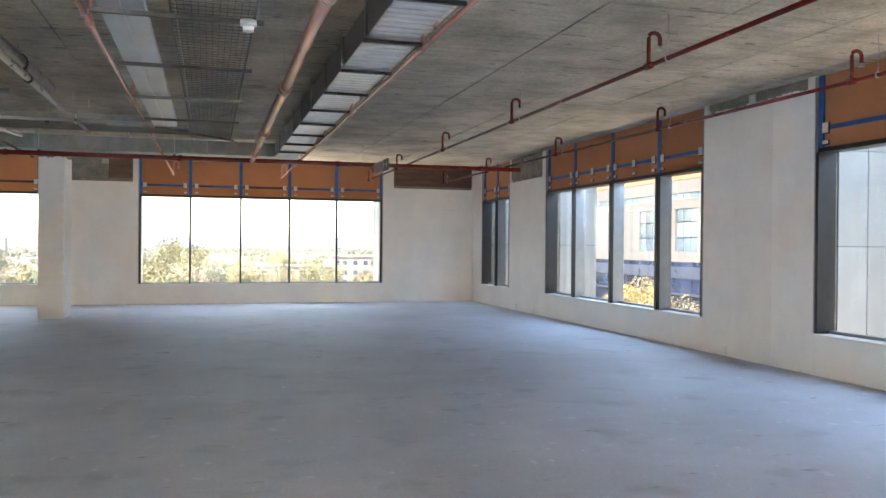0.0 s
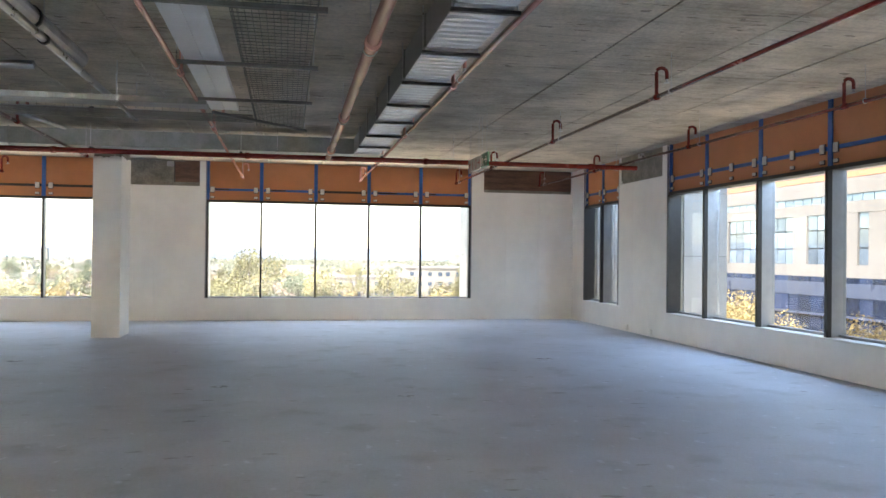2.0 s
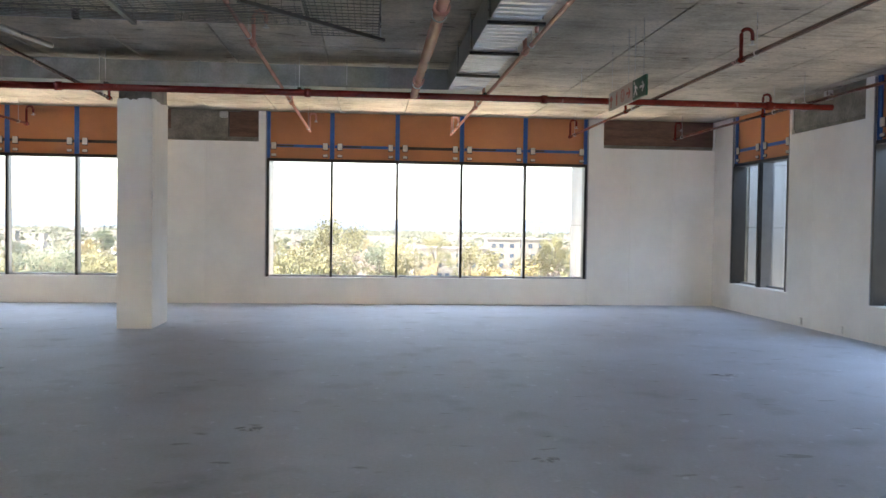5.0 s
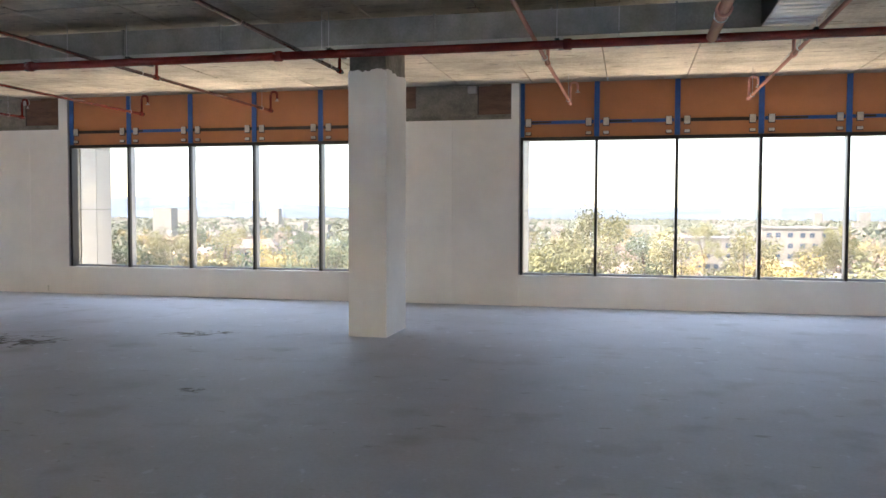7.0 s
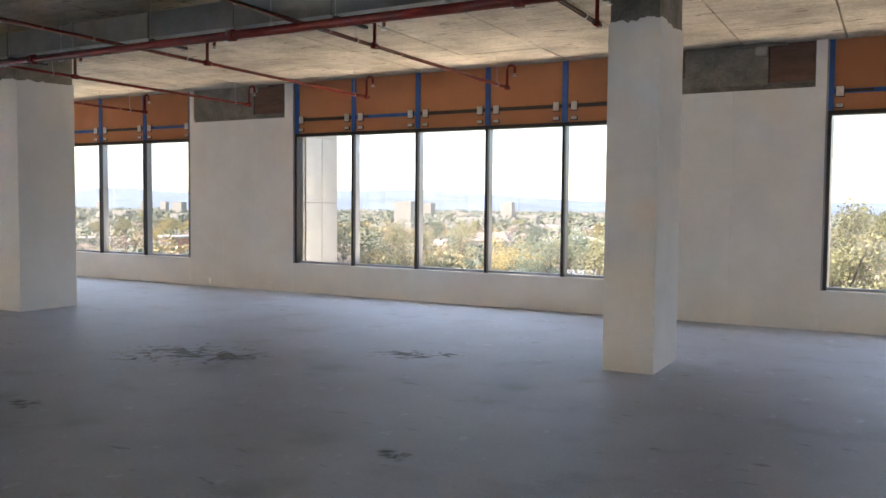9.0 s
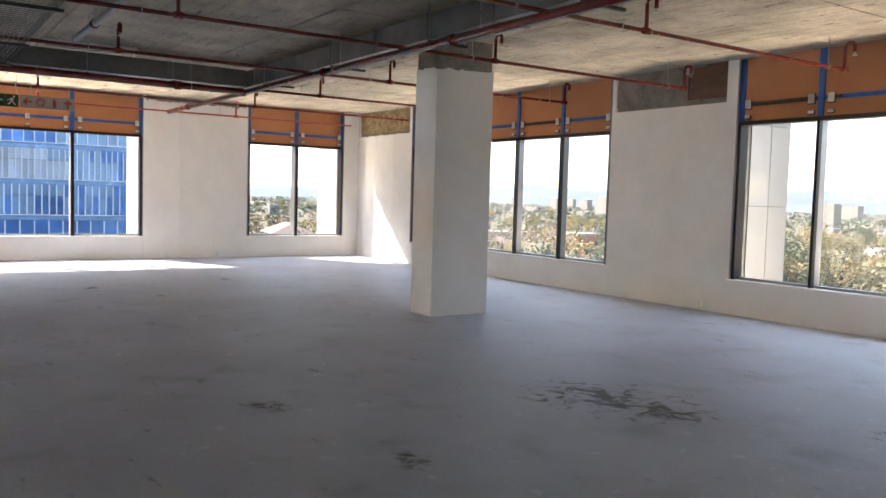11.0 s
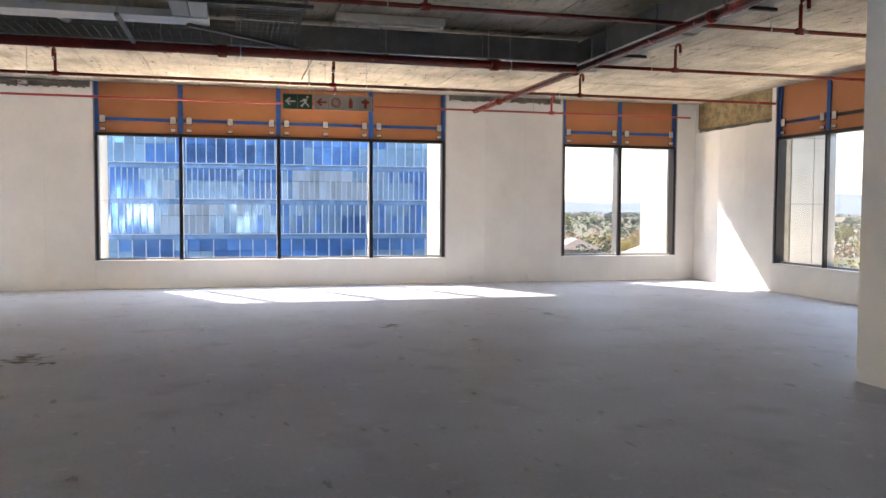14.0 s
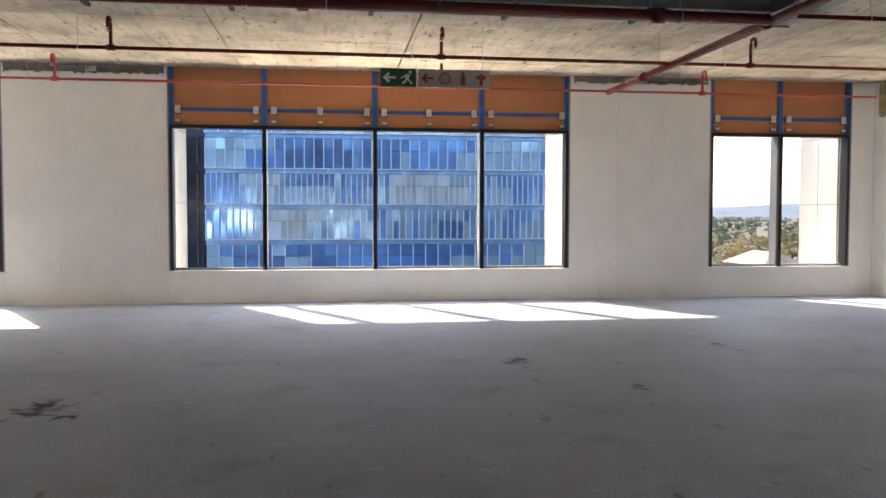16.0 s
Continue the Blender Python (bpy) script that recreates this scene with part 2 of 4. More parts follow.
M_GREEN = mat("sign_green", (0.012, 0.10, 0.05), 0.4, 0, 0.03, 5, 50, 0.02)
M_SIGNRED = mat("sign_red", (0.33, 0.05, 0.03), 0.4, 0, 0.03, 5, 50, 0.02)
M_SIGNGREY = mat("sign_backing", (0.42, 0.40, 0.36), 0.45, 0, 0.04, 5, 50, 0.02)
M_CLAD = mat("stone_cladding", (0.36, 0.36, 0.355), 0.6, 0, 0.05, 2, 70, 0.05, rand=0.05)
M_JOINT = mat("dark_joint", (0.10, 0.10, 0.10), 0.9)
M_GROUND = mat("ground_earth", (0.13, 0.115, 0.065), 0.95, 0, 0.25, 0.03, 0.6, 0.2, dark=(0.05, 0.065, 0.03))
M_ROAD = mat("asphalt", (0.055, 0.055, 0.058), 0.9, 0, 0.1, 0.3, 12, 0.2)
M_BARK = mat("bark", (0.12, 0.09, 0.065), 0.9, 0, 0.25, 4, 25, 0.5)
LEAVES = [mat("leaf_" + k, c, 0.7, 0, 0.2, 0.5, 6, 0.1, rand=0.45, island=True) for k, c in (("olive", (0.25, 0.235, 0.105)), ("yellow", (0.42, 0.33, 0.12)), ("dark", (0.13, 0.16, 0.09)), ("russet", (0.40, 0.31, 0.23)), ("gold", (0.30, 0.23, 0.09)))]
M_HOUSE = mat("house_render", (0.30, 0.275, 0.24), 0.8, 0, 0.05, 0.4, 8, 0.05, rand=0.12)
M_ROOF = mat("house_roof", (0.30, 0.23, 0.19), 0.8, 0, 0.1, 0.6, 8, 0.2, rand=0.3)
M_BRICKRED = mat("far_brick", (0.30, 0.14, 0.09), 0.85, 0, 0.1, 0.5, 8, 0.1)
M_FARGLASS = mat("far_window", (0.05, 0.07, 0.10), 0.12, 0.0, 0.1, 0.4, 4, 0.0, rand=0.4, island=True)
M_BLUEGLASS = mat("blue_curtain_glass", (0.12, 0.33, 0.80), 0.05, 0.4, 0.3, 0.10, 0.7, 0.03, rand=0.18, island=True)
# sky reflection put into the pane colour
M_SKYGLASS = mat("sky_reflection_glass", (0.33, 0.58, 0.92), 0.05, 0.5, 0.15, 0.10, 0.7, 0.03, rand=0.15, island=True)
# pale reflection of facing buildings, put into the pane colour
M_REFLECT = mat("reflection_pane", (0.58, 0.64, 0.70), 0.35, 0, 0.06, 0.4, 3, 0.02, rand=0.25, island=True)
M_BLUEBAND = mat("blue_spandrel", (0.24, 0.44, 0.78), 0.25, 0.3, 0.15, 0.3, 2, 0.02)
M_NAVY = mat("navy_glass", (0.02, 0.035, 0.08), 0.08, 0.3, 0.2, 0.2, 1, 0.02, rand=0.5, island=True)
M_PALEGLASS = mat("pale_ribbon_glass", (0.20, 0.26, 0.32), 0.06, 0.6, 0.15, 0.15, 1, 0.02, rand=0.4, island=True)
M_PODIUM = mat("podium_spandrel", (0.05, 0.065, 0.11), 0.3, 0.2, 0.1, 0.4, 5, 0.02)
M_PANEL = mat("grey_cream_panel", (0.155, 0.145, 0.13), 0.6, 0, 0.06, 0.3, 5, 0.03)
M_ORANGE = mat("orange_stripe_paint", (0.34, 0.16, 0.08), 0.6, 0, 0.05, 0.4, 5, 0.02)
M_BLUEFIN = mat("blue_fin", (0.74, 0.79, 0.87), 0.35, 0.2, 0.08, 0.5, 5, 0.02)
M_OFFWHITE = mat("office_band", (0.24, 0.22, 0.195), 0.6, 0, 0.04, 0.3, 5, 0.03)
# greyed green: the haze over the far woods is mixed into their colour
M_FARLEAF = mat("hazy_foliage", (0.17, 0.18, 0.13), 0.9, 0, 0.2, 0.02, 0.2, 0.0, rand=0.35, island=True)
M_HAZE = [mat("garden_foliage_" + k, c, 0.8, 0, 0.2, 0.1, 1, 0.0, rand=0.4, island=True) for k, c in (("olive", (0.18, 0.175, 0.085)), ("gold", (0.36, 0.28, 0.12)), ("russet", (0.33, 0.25, 0.19)), ("green", (0.11, 0.14, 0.08)))]
# distance haze is put into the hills' blue colour
M_HILL = mat("haze_blue_hills", (0.15, 0.19, 0.24), 1, 0, 0.15, 0.004, 0.05, 0.0)


# ---------- mesh helpers ----------
def box(bm, lo, hi):
    lo, hi = [min(a, b) for a, b in zip(lo, hi)], [max(a, b) for a, b in zip(lo, hi)]
    v = [bm.verts.new((x, y, z)) for x in (lo[0], hi[0]) for y in (lo[1], hi[1]) for z in (lo[2], hi[2])]
    for f in ((0, 1, 3, 2), (4, 6, 7, 5), (0, 4, 5, 1), (2, 3, 7, 6), (0, 2, 6, 4), (1, 5, 7, 3)):
        bm.faces.new([v[i] for i in f])
    return v


def boxes(*pairs, bevel=0.0):
    bm = bmesh.new()
    for lo, hi in pairs:
        box(bm, lo, hi)
    if bevel:
        bmesh.ops.bevel(bm, geom=bm.edges[:], offset=bevel, segments=1, affect="EDGES")
    return bm


def tube(bm, pts, r, sides=12, cap=True):
    """A round tube along a polyline."""
    pts = [Vector(p) for p in pts]
    rings = []
    for i, p in enumerate(pts):
        d = (pts[min(i + 1, len(pts) - 1)] - pts[max(i - 1, 0)]).normalized()
        up = Vector((0, 0, 1)) if abs(d.z) < 0.9 else Vector((1, 0, 0))
        a = d.cross(up).normalized()
        b = d.cross(a)
        rings.append([bm.verts.new(p + r * (math.cos(k) * a + math.sin(k) * b)) for k in [2 * math.pi * j / sides for j in range(sides)]])
    for r0, r1 in zip(rings, rings[1:]):
        for j in range(sides):
            f = bm.faces.new((r0[j], r0[(j + 1) % sides], r1[(j + 1) % sides], r1[j]))
            f.smooth = True
    if cap:
        bm.faces.new(rings[0][::-1])
        bm.faces.new(rings[-1])
    return bm


def part(name, bm, material, parent=None, label=""):
    """Links a bmesh as one mesh object, under a thing or a part."""
    bmesh.ops.recalc_face_normals(bm, faces=bm.faces[:])
    me = bpy.data.meshes.new(name)
    bm.to_mesh(me)
    bm.free()
    me.materials.append(material)
    ob = new(name, me)
    if parent:
        ob.parent = parent
    if label:
        ob["label"] = label
    return ob


def share(name, ob, parent, m):
    """Another object on the mesh of ob."""
    o = new(name, ob.data)
    o.parent = parent
    o.matrix_basis = m
    return o


def empty(name, label, category, group="", kind=""):
    e = new(name)
    e.empty_display_size = 0.1
    return tagged(e, label, category, group, kind)


# ---------- plan ----------
NY, EX, WX, SY = 22.0, 7.14, -21.99, -8.0
GZ = -14.0
CEIL, SILL, HEAD, THICK = 3.70, 0.52, 2.75, 0.34
FIN = {"north": 0.95, "east": 0.9, "south": 0.95, "west": 1.2}


def wall_map(side):
    """Wall coordinates (along, outward, up) to the world."""
    if side == "north":
        return lambda u, d, z: (u, NY + d, z)
    if side == "east":
        return lambda u, d, z: (EX + d, u, z)
    if side == "south":
        return lambda u, d, z: (u, SY - d, z)
    return lambda u, d, z: (WX - d, u, z)


floor = part("floor", boxes(((WX - 0.34, SY - 0.3, -0.3), (EX + 0.34, NY + 0.34, 0))), M_FLOOR)
tagged(floor, "bare grey power-floated concrete floor with dust and scuffs", "floor", kind="structure")

# soffit with recessed sheet joints
cb = bmesh.new()
xs = [WX - 0.34 + 0.02]
while xs[-1] < EX:
    xs.append(xs[-1] + 1.22)
ys = [SY - 0.3]
while ys[-1] < NY:
    ys.append(ys[-1] + 2.44)
rng = random.Random(4)
for a in xs:
    for b in ys:
        x1, y1 = min(a + 1.22, EX + 0.34), min(b + 2.44, NY + 0.34)
        dz = rng.uniform(0, 0.006)
        box(cb, (a + 0.010, b + 0.010, CEIL + dz), (x1 - 0.010, y1 - 0.010, CEIL + 0.1))
box(cb, (WX - 0.34, SY - 0.3, CEIL + 0.104), (EX + 0.34, NY + 0.34, CEIL + 0.4))
ceiling = part("ceiling", cb, M_SOFFIT)
tagged(ceiling, "raw board-marked concrete slab soffit with sheet joints", "ceiling", kind="structure")

# openings: (start, end, panes) along each wall
OPEN = {
    "north": [(-19.32, -12.83, (1, 1, 1, 1, 1)), (-10.33, -4.03, (1, 1, 1, 1, 1)), (-1.78, 4.54, (1, 1, 1, 1, 1))],
    "east": [(-6.2, -0.1, (1.47, 1.74, 1.74, 1.47)), (2.25, 8.33, (1.47, 1.74, 1.74, 1.47)), (10.70, 16.77, (1.47, 1.74, 1.74, 1.47)), (19.05, 21.2, (1, 1))],
    # unseen south openings, added so that fill light enters from behind
    "south": [(-19.3, -12.85, (1, 1, 1, 1, 1)), (-10.33, -4.03, (1, 1, 1, 1, 1)), (-1.78, 4.54, (1, 1, 1, 1, 1))],
    "west": [(-7.3, -1.0, (1.47, 1.74, 1.74, 1.47)), (1.3, 7.68, (1.47, 1.74, 1.74, 1.47)), (10.10, 16.54, (1.47, 1.74, 1.74, 1.47)), (18.98, 21.57, (1, 1))],
}
# stripped patches high on the piers: (start, end, lowest, ragged, material)
BARE = {
    "north": [(-21.92, -19.43, 3.09, 0.012, M_OCHRE), (-12.74, -10.52, 3.10, 0, M_RAW), (-3.92, -1.91, 3.11, 0, M_RAW), (4.84, 7.1, 3.13, 0, M_RUST)],
    "east": [(8.46, 10.6, 3.55, 0.03, M_RAW), (16.97, 18.98, 3.13, 0, M_RAW)],
    "south": [],
    "west": [(7.7, 10.06, 3.57, 0.016, M_RAW), (16.6, 18.95, 3.59, 0.016, M_RAW)],
}
SPAN = {"north": (WX - 0.34, EX + 0.34), "south": (WX - 0.34, EX + 0.34), "east": (SY, NY), "west": (SY, NY)}
LINING = 0.05


def build_wall(side):
    w = wall_map(side)
    a0, a1 = SPAN[side]
    core = bmesh.new()
    wall = empty("wall_" + side, "white painted wall lining on concrete with bare patches at the top", "wall", kind="structure")
    piers, cur = [], a0
    for s, e, _ in OPEN[side]:
        piers.append((cur, s))
        cur = e
        box(core, w(s, LINING, -0.2), w(e, THICK, SILL - 0.03))
        box(core, w(s, 0.15, HEAD + 0.06), w(e, THICK, CEIL))
        part("apron_lining", boxes((w(s + 0.002, 0, 0.003), w(e - 0.002, LINING - 0.002, SILL - 0.03))), M_WALL, wall)
    piers.append((cur, a1))
    for s, e in piers:
        box(core, w(s, LINING, -0.2), w(e, THICK, CEIL))
        s = max(s, {"north": WX, "south": WX}.get(side, s))
        e = min(e, {"north": EX, "south": EX}.get(side, e))
        holes = [h for h in BARE[side] if h[0] >= s - 0.05 and h[1] <= e + 0.05]
        n = max(1, round((e - s) / 0.9))
        for k in range(n):
            u0, u1 = s + (e - s) * k / n + 0.0012, s + (e - s) * (k + 1) / n - 0.0012
            bm = bmesh.new()
            r = random.Random(int(abs(u0) * 100))
            # lining sheet with its top edge cut round the bare patch
            cuts = 14
            us = sorted({u0, u1, *[u0 + (u1 - u0) * j / cuts for j in range(cuts + 1)], *[c for h in holes for c in (h[0], h[1]) if u0 < c < u1]})
            for ua, ub in zip(us, us[1:]):
                mid, top = (ua + ub) / 2, CEIL - 0.002
                for h in holes:
                    if h[0] < mid < h[1]:
                        top = h[2] + r.uniform(-1, 1) * h[3]
                box(bm, w(ua, 0, 0.003), w(ub, LINING - 0.002, top))
            bmesh.ops.remove_doubles(bm, verts=bm.verts[:], dist=1e-5)
            seen = {}
            for f in bm.faces:
                seen.setdefault(tuple(round(c, 4) for c in f.calc_center_median()), []).append(f)
            bmesh.ops.delete(bm, geom=[f for g in seen.values() if len(g) > 1 for f in g], context="FACES_ONLY")
            part("lining_sheet", bm, M_WALL, wall)
        for h in holes:
            part("bare_patch", boxes((w(h[0], LINING - 0.028, h[2] + 0.07), w(h[1], LINING - 0.006, CEIL - 0.004))), h[4], wall, "rough bare patch of unlined structure")
    part("core", core, M_RAW, wall)
    return wall


for side in OPEN:
    build_wall(side)

# ---------- windows ----------
DEEP = {"north": 0.19, "east": 0.26, "west": 0.2, "south": 0.19}


def build_window(side, index, s, e, ratio):
    w = wall_map(side)
    win = empty("window_%d" % index, "tall dark-framed strip window with fibre boards and blue tape above", "window", kind="structure")
    jd0, jd1 = 0.0 if side != "north" else 0.02, DEEP[side]
    tot = sum(ratio)
    cuts = [s]
    for q in ratio:
        cuts.append(cuts[-1] + (e - s) * q / tot)
    for u, sg in ((s, 1), (e, -1)):
        part("jamb", boxes((w(u + sg * 0.001, jd0, SILL), w(u + sg * 0.07, jd1, HEAD))), M_FRAME, win)
        part("blue_strip", boxes((w(u + sg * 0.001, 0.045, HEAD + 0.06), w(u + sg * 0.085, 0.075, CEIL - 0.003))), M_BLUE, win)
        part("reveal_bead", boxes((w(u + sg * 0.0015, -0.004, SILL), w(u + sg * 0.022, 0.028, CEIL - 0.02))), M_ALU, win)
    part("head_rail", boxes((w(s + 0.001, 0.03, HEAD), w(e - 0.001, jd1, HEAD + 0.055))), M_FRAME, win)
    part("bottom_rail", boxes((w(s + 0.07, jd1 - 0.08, SILL), w(e - 0.07, jd1, SILL + 0.035))), M_ALU, win)
    part("window_sill", boxes((w(s - 0.03, -0.02, SILL - 0.028), w(e + 0.03, 0.30, SILL - 0.002)), bevel=0.004), M_WALL, win)
    half = 0.022 if side == "north" else 0.032
    for u in cuts[1:-1]:
        mu = part("mullion", boxes((w(u - half, jd0 + 0.004, SILL), w(u + half, jd0 + 0.07, HEAD))), M_FRAME, win)
        part("mullion_back", boxes((w(u - half * 0.9, jd0 + 0.072, SILL), w(u + half * 0.9, jd1 + (0.10 if side == "west" else 0.03), HEAD))), M_ALU, mu)
        part("blue_strip", boxes((w(u - 0.042, 0.05, HEAD + 0.06), w(u + 0.042, 0.072, CEIL - 0.003))), M_BLUE, win)
    r = random.Random(index)
    for i, (u0, u1) in enumerate(zip(cuts, cuts[1:])):
        p = part("pane", boxes((w(u0 + 0.028, jd1 - 0.02, SILL + 0.03), w(u1 - 0.028, jd1 - 0.012, HEAD - 0.002))), M_GLASS[side], win)
        p.visible_shadow = False
        part("fibre_board", boxes((w(u0 + 0.03, 0.08, HEAD + 0.056), w(u1 - 0.03, 0.1, CEIL - 0.002))), M_BOARD, win)
        zb = 3.05
        blue = side != "north" or r.random() < 0.55
        part("blue_band", boxes((w(u0 + 0.05, 0.06, zb - 0.03), w(u1 - 0.05, 0.078, zb + 0.025))), M_BLUE if blue else M_DARKBAR, win)
        if side == "north":
            k = r.uniform(0.2, 0.6)
            part("dark_bar", boxes((w(u0 + 0.12, 0.05, zb - 0.018), w(u0 + k * (u1 - u0), 0.058, zb + 0.016))), M_DARKBAR, win)
        spots = [u0 + 0.15, u1 - 0.13] + ([(u0 + u1) / 2] if side != "north" and u1 - u0 > 1.6 else [])
        for u in spots:
            for zz, hh, ww in ((3.045, 0.062, 0.045), (2.868, 0.022, 0.042)):
                br = part("bracket", boxes((w(u - ww, 0.028, zz - hh), w(u + ww, 0.048, zz + hh)), bevel=0.006), M_BRACKET, win)
                part("shim", boxes((w(u - ww - 0.008, 0.05, zz - hh - 0.012), w(u + ww + 0.008, 0.0585, zz + hh + 0.004))), M_DARKBAR, br)


idx = 1
for side in OPEN:
    for s, e, q in OPEN[side]:
        build_window(side, idx, s, e, q)
        idx += 1


# ---------- facade piers outside ----------
def build_fin(side, s, e):
    w = wall_map(side)
    fin = empty("facade_pier", "pale stone-clad facade pier with open panel joints", "pier", "facade piers", "structure")
    part("core", boxes((w(s + 0.03, THICK + 0.004, -16), w(e - 0.03, THICK + FIN[side] - 0.03, 8))), M_JOINT, fin)
    z = -3.2
    while z < 7:
        for c in range(2):
            d0, d1 = THICK + 0.006 + FIN[side] * c / 2, THICK + FIN[side] * (c + 1) / 2 - 0.006
            part("cladding_panel", boxes((w(s, d0, z), w(e, d1, z + 1.19))), M_CLAD, fin)
        z += 1.2


for side in OPEN:
    cur = None
    for s, e, _ in OPEN[side]:
        if cur is not None:
            build_fin(side, cur - 0.02, s + 0.02)
        cur = e
    build_fin(side, cur - 0.02, {"north": EX + 1.4, "south": EX + 0.3}.get(side, NY + 0.3))
build_fin("north", WX - 1.4, OPEN["north"][0][0] + 0.02)


# ---------- storeys of this building above and below ----------
def other_storey(z0, z1, name):
    b = empty(name, "pale stone storey of the same building with strip windows", "facade", kind="structure")
    part("mass", boxes(((WX - 0.2, SY - 0.2, z0), (EX + 0.2, NY + 0.2, z1))), M_CLAD, b)
    g = bmesh.new()
    zz = z0 + 0.9
    while zz + 2.2 < z1:
        for side in OPEN:
            w = wall_map(side)
            for s_, e_, _ in OPEN[side]:
                n_ = len(OPEN[side][0][2])
                for k in range(n_):
                    box(g, w(s_ + (e_ - s_) * k / n_ + 0.03, 0.18, zz), w(s_ + (e_ - s_) * (k + 1) / n_ - 0.03, 0.24, zz + 2.2))
        zz += 4.1
    part("glazing", g, M_FARGLASS, b)["kind"] = "stuff"


other_storey(GZ - 1, -0.32, "storeys_below")
other_storey(CEIL + 0.42, 8.6, "storey_above")


# ---------- columns ----------
def build_column(x0, x1, y0, y1, seed):
    col = empty("column", "white plastered concrete column with bare ragged top", "column", "columns in the room")
    part("core", boxes(((x0 + 0.012, y0 + 0.012, 0), (x1 - 0.012, y1 - 0.012, CEIL)), bevel=0.006), M_RAW, col, "bare grey concrete column head")
    r = random.Random(seed)
    bm = bmesh.new()
    ring = []
    for (ax, ay), (bx, by) in (((x0, y0), (x1, y0)), ((x1, y0), (x1, y1)), ((x1, y1), (x0, y1)), ((x0, y1), (x0, y0))):
        for j in range(16):
            t = j / 16
            ring.append((ax + (bx - ax) * t, ay + (by - ay) * t))
    lo = [bm.verts.new((x, y, 0.0)) for x, y in ring]
    hi, walkz = [], 3.3
    for x, y in ring:
        walkz = 3.3 + 0.6 * (walkz - 3.3) + r.uniform(-0.022, 0.022)
        hi.append(bm.verts.new((x, y, walkz)))
    cx, cy = (x0 + x1) / 2, (y0 + y1) / 2
    inn = [bm.verts.new((x + (cx - x) / abs(cx - x + 1e-9) * min(0.02, abs(cx - x)), y + (cy - y) / abs(cy - y + 1e-9) * min(0.02, abs(cy - y)), v.co.z)) for (x, y), v in zip(ring, hi)]
    for i in range(len(ring)):
        j = (i + 1) % len(ring)
        bm.faces.new((lo[i], lo[j], hi[j], hi[i]))
        bm.faces.new((hi[i], hi[j], inn[j], inn[i]))
    part("plaster_skin", bm, M_WALL, col, "white plaster skin")


build_column(-3.385, -2.895, 18.10, 19.0, 3)
build_column(-12.33, -11.82, 17.79, 18.71, 8)


# ---------- sprinkler pipework ----------
PZ = 3.30


def hook(parent, x, y, z, material, sides=10):
    """A riser with a return bend and an upright-fed head."""
    h = 0.27
    pts = [(x, y, z), (x, y, z + h)]
    for k in range(1, 7):
        a = math.pi * k / 6
        pts.append((x + 0.06 - 0.06 * math.cos(a), y, z + h + 0.05 * math.sin(a)))
    pts.append((x + 0.12, y, z + h - 0.07))
    ri = part("riser", tube(bmesh.new(), pts, 0.02, sides), material, parent)
    b = bmesh.new()
    tube(b, [(x + 0.12, y, z + h - 0.07), (x + 0.12, y, z + h - 0.1)], 0.013, 8)
    tube(b, [(x + 0.12, y, z + h - 0.105), (x + 0.12, y, z + h - 0.111)], 0.034, 10)
    part("sprinkler_head", b, M_STEEL, ri, "small chrome sprinkler head")
    part("tee", tube(bmesh.new(), [(x, y - 0.045, z), (x, y + 0.045, z)], 0.034, 10), material, parent)


def rod(parent, x, y, z, r=0.03):
    b = bmesh.new()
    tube(b, [(x, y, z + r), (x, y, CEIL)], 0.004, 6)
    part("hanger_rod", b, M_STEEL, parent)
    b = bmesh.new()
    tube(b, [(x + (r + 0.008) * math.cos(k), y, z + (r + 0.008) * math.sin(k)) for k in [2 * math.pi * j / 14 for j in range(15)]], 0.006, 6, False)
    part("hanger_ring", b, M_STEEL, parent)


def branch(x0, y0, x1, y1, risers, material, r=0.022, z=PZ, z1=None):
    th = empty("sprinkler_pipe", "red painted sprinkler branch pipe hung under the soffit", "pipe", "sprinkler branch pipes")
    zz = z if z1 is None else z1
    part("pipe", tube(bmesh.new(), [(x0, y0, z), (x1, y1, zz)], r, 12), material, th)
    for y in risers:
        t = (y - y0) / (y1 - y0)
        x, zc = x0 + t * (x1 - x0), z + t * (zz - z)
        hook(th, x, y, zc, material)
        rod(th, x, y - 0.35, zc, r)
    return th


NORTH_END = 21.6
RUN = (6.85, 10.6, 14.2, 18.1, NORTH_END)
branch(-1.0, -6, -0.92, NORTH_END, RUN, M_COPPER)
branch(1.74, -6, 1.76, NORTH_END, RUN, M_COPPER)
branch(3.92, -6, 4.06, NORTH_END, RUN, M_RED)
branch(6.5, -6, 6.15, NORTH_END, RUN, M_RED)
branch(-3.5, -6, -3.5, 18.2, RUN[:3] + (18.1,), M_RED)
for x in (-6.02, -8.5, -10.98, -13.6, -16.05):
    branch(x, -6 if x > -15 else 16.9, x, NORTH_END, (RUN if x > -15 else RUN[3:]), M_RED)
branch(-18.25, -6, -18.45, 21.35, (6.4, 10.2, 13.92, 17.8), M_RED, z=3.27)
branch(-20.5, -6, -20.65, 21.07, (8.9, 14.2, 18.2), M_BRIGHTRED, 0.018, z=3.25)

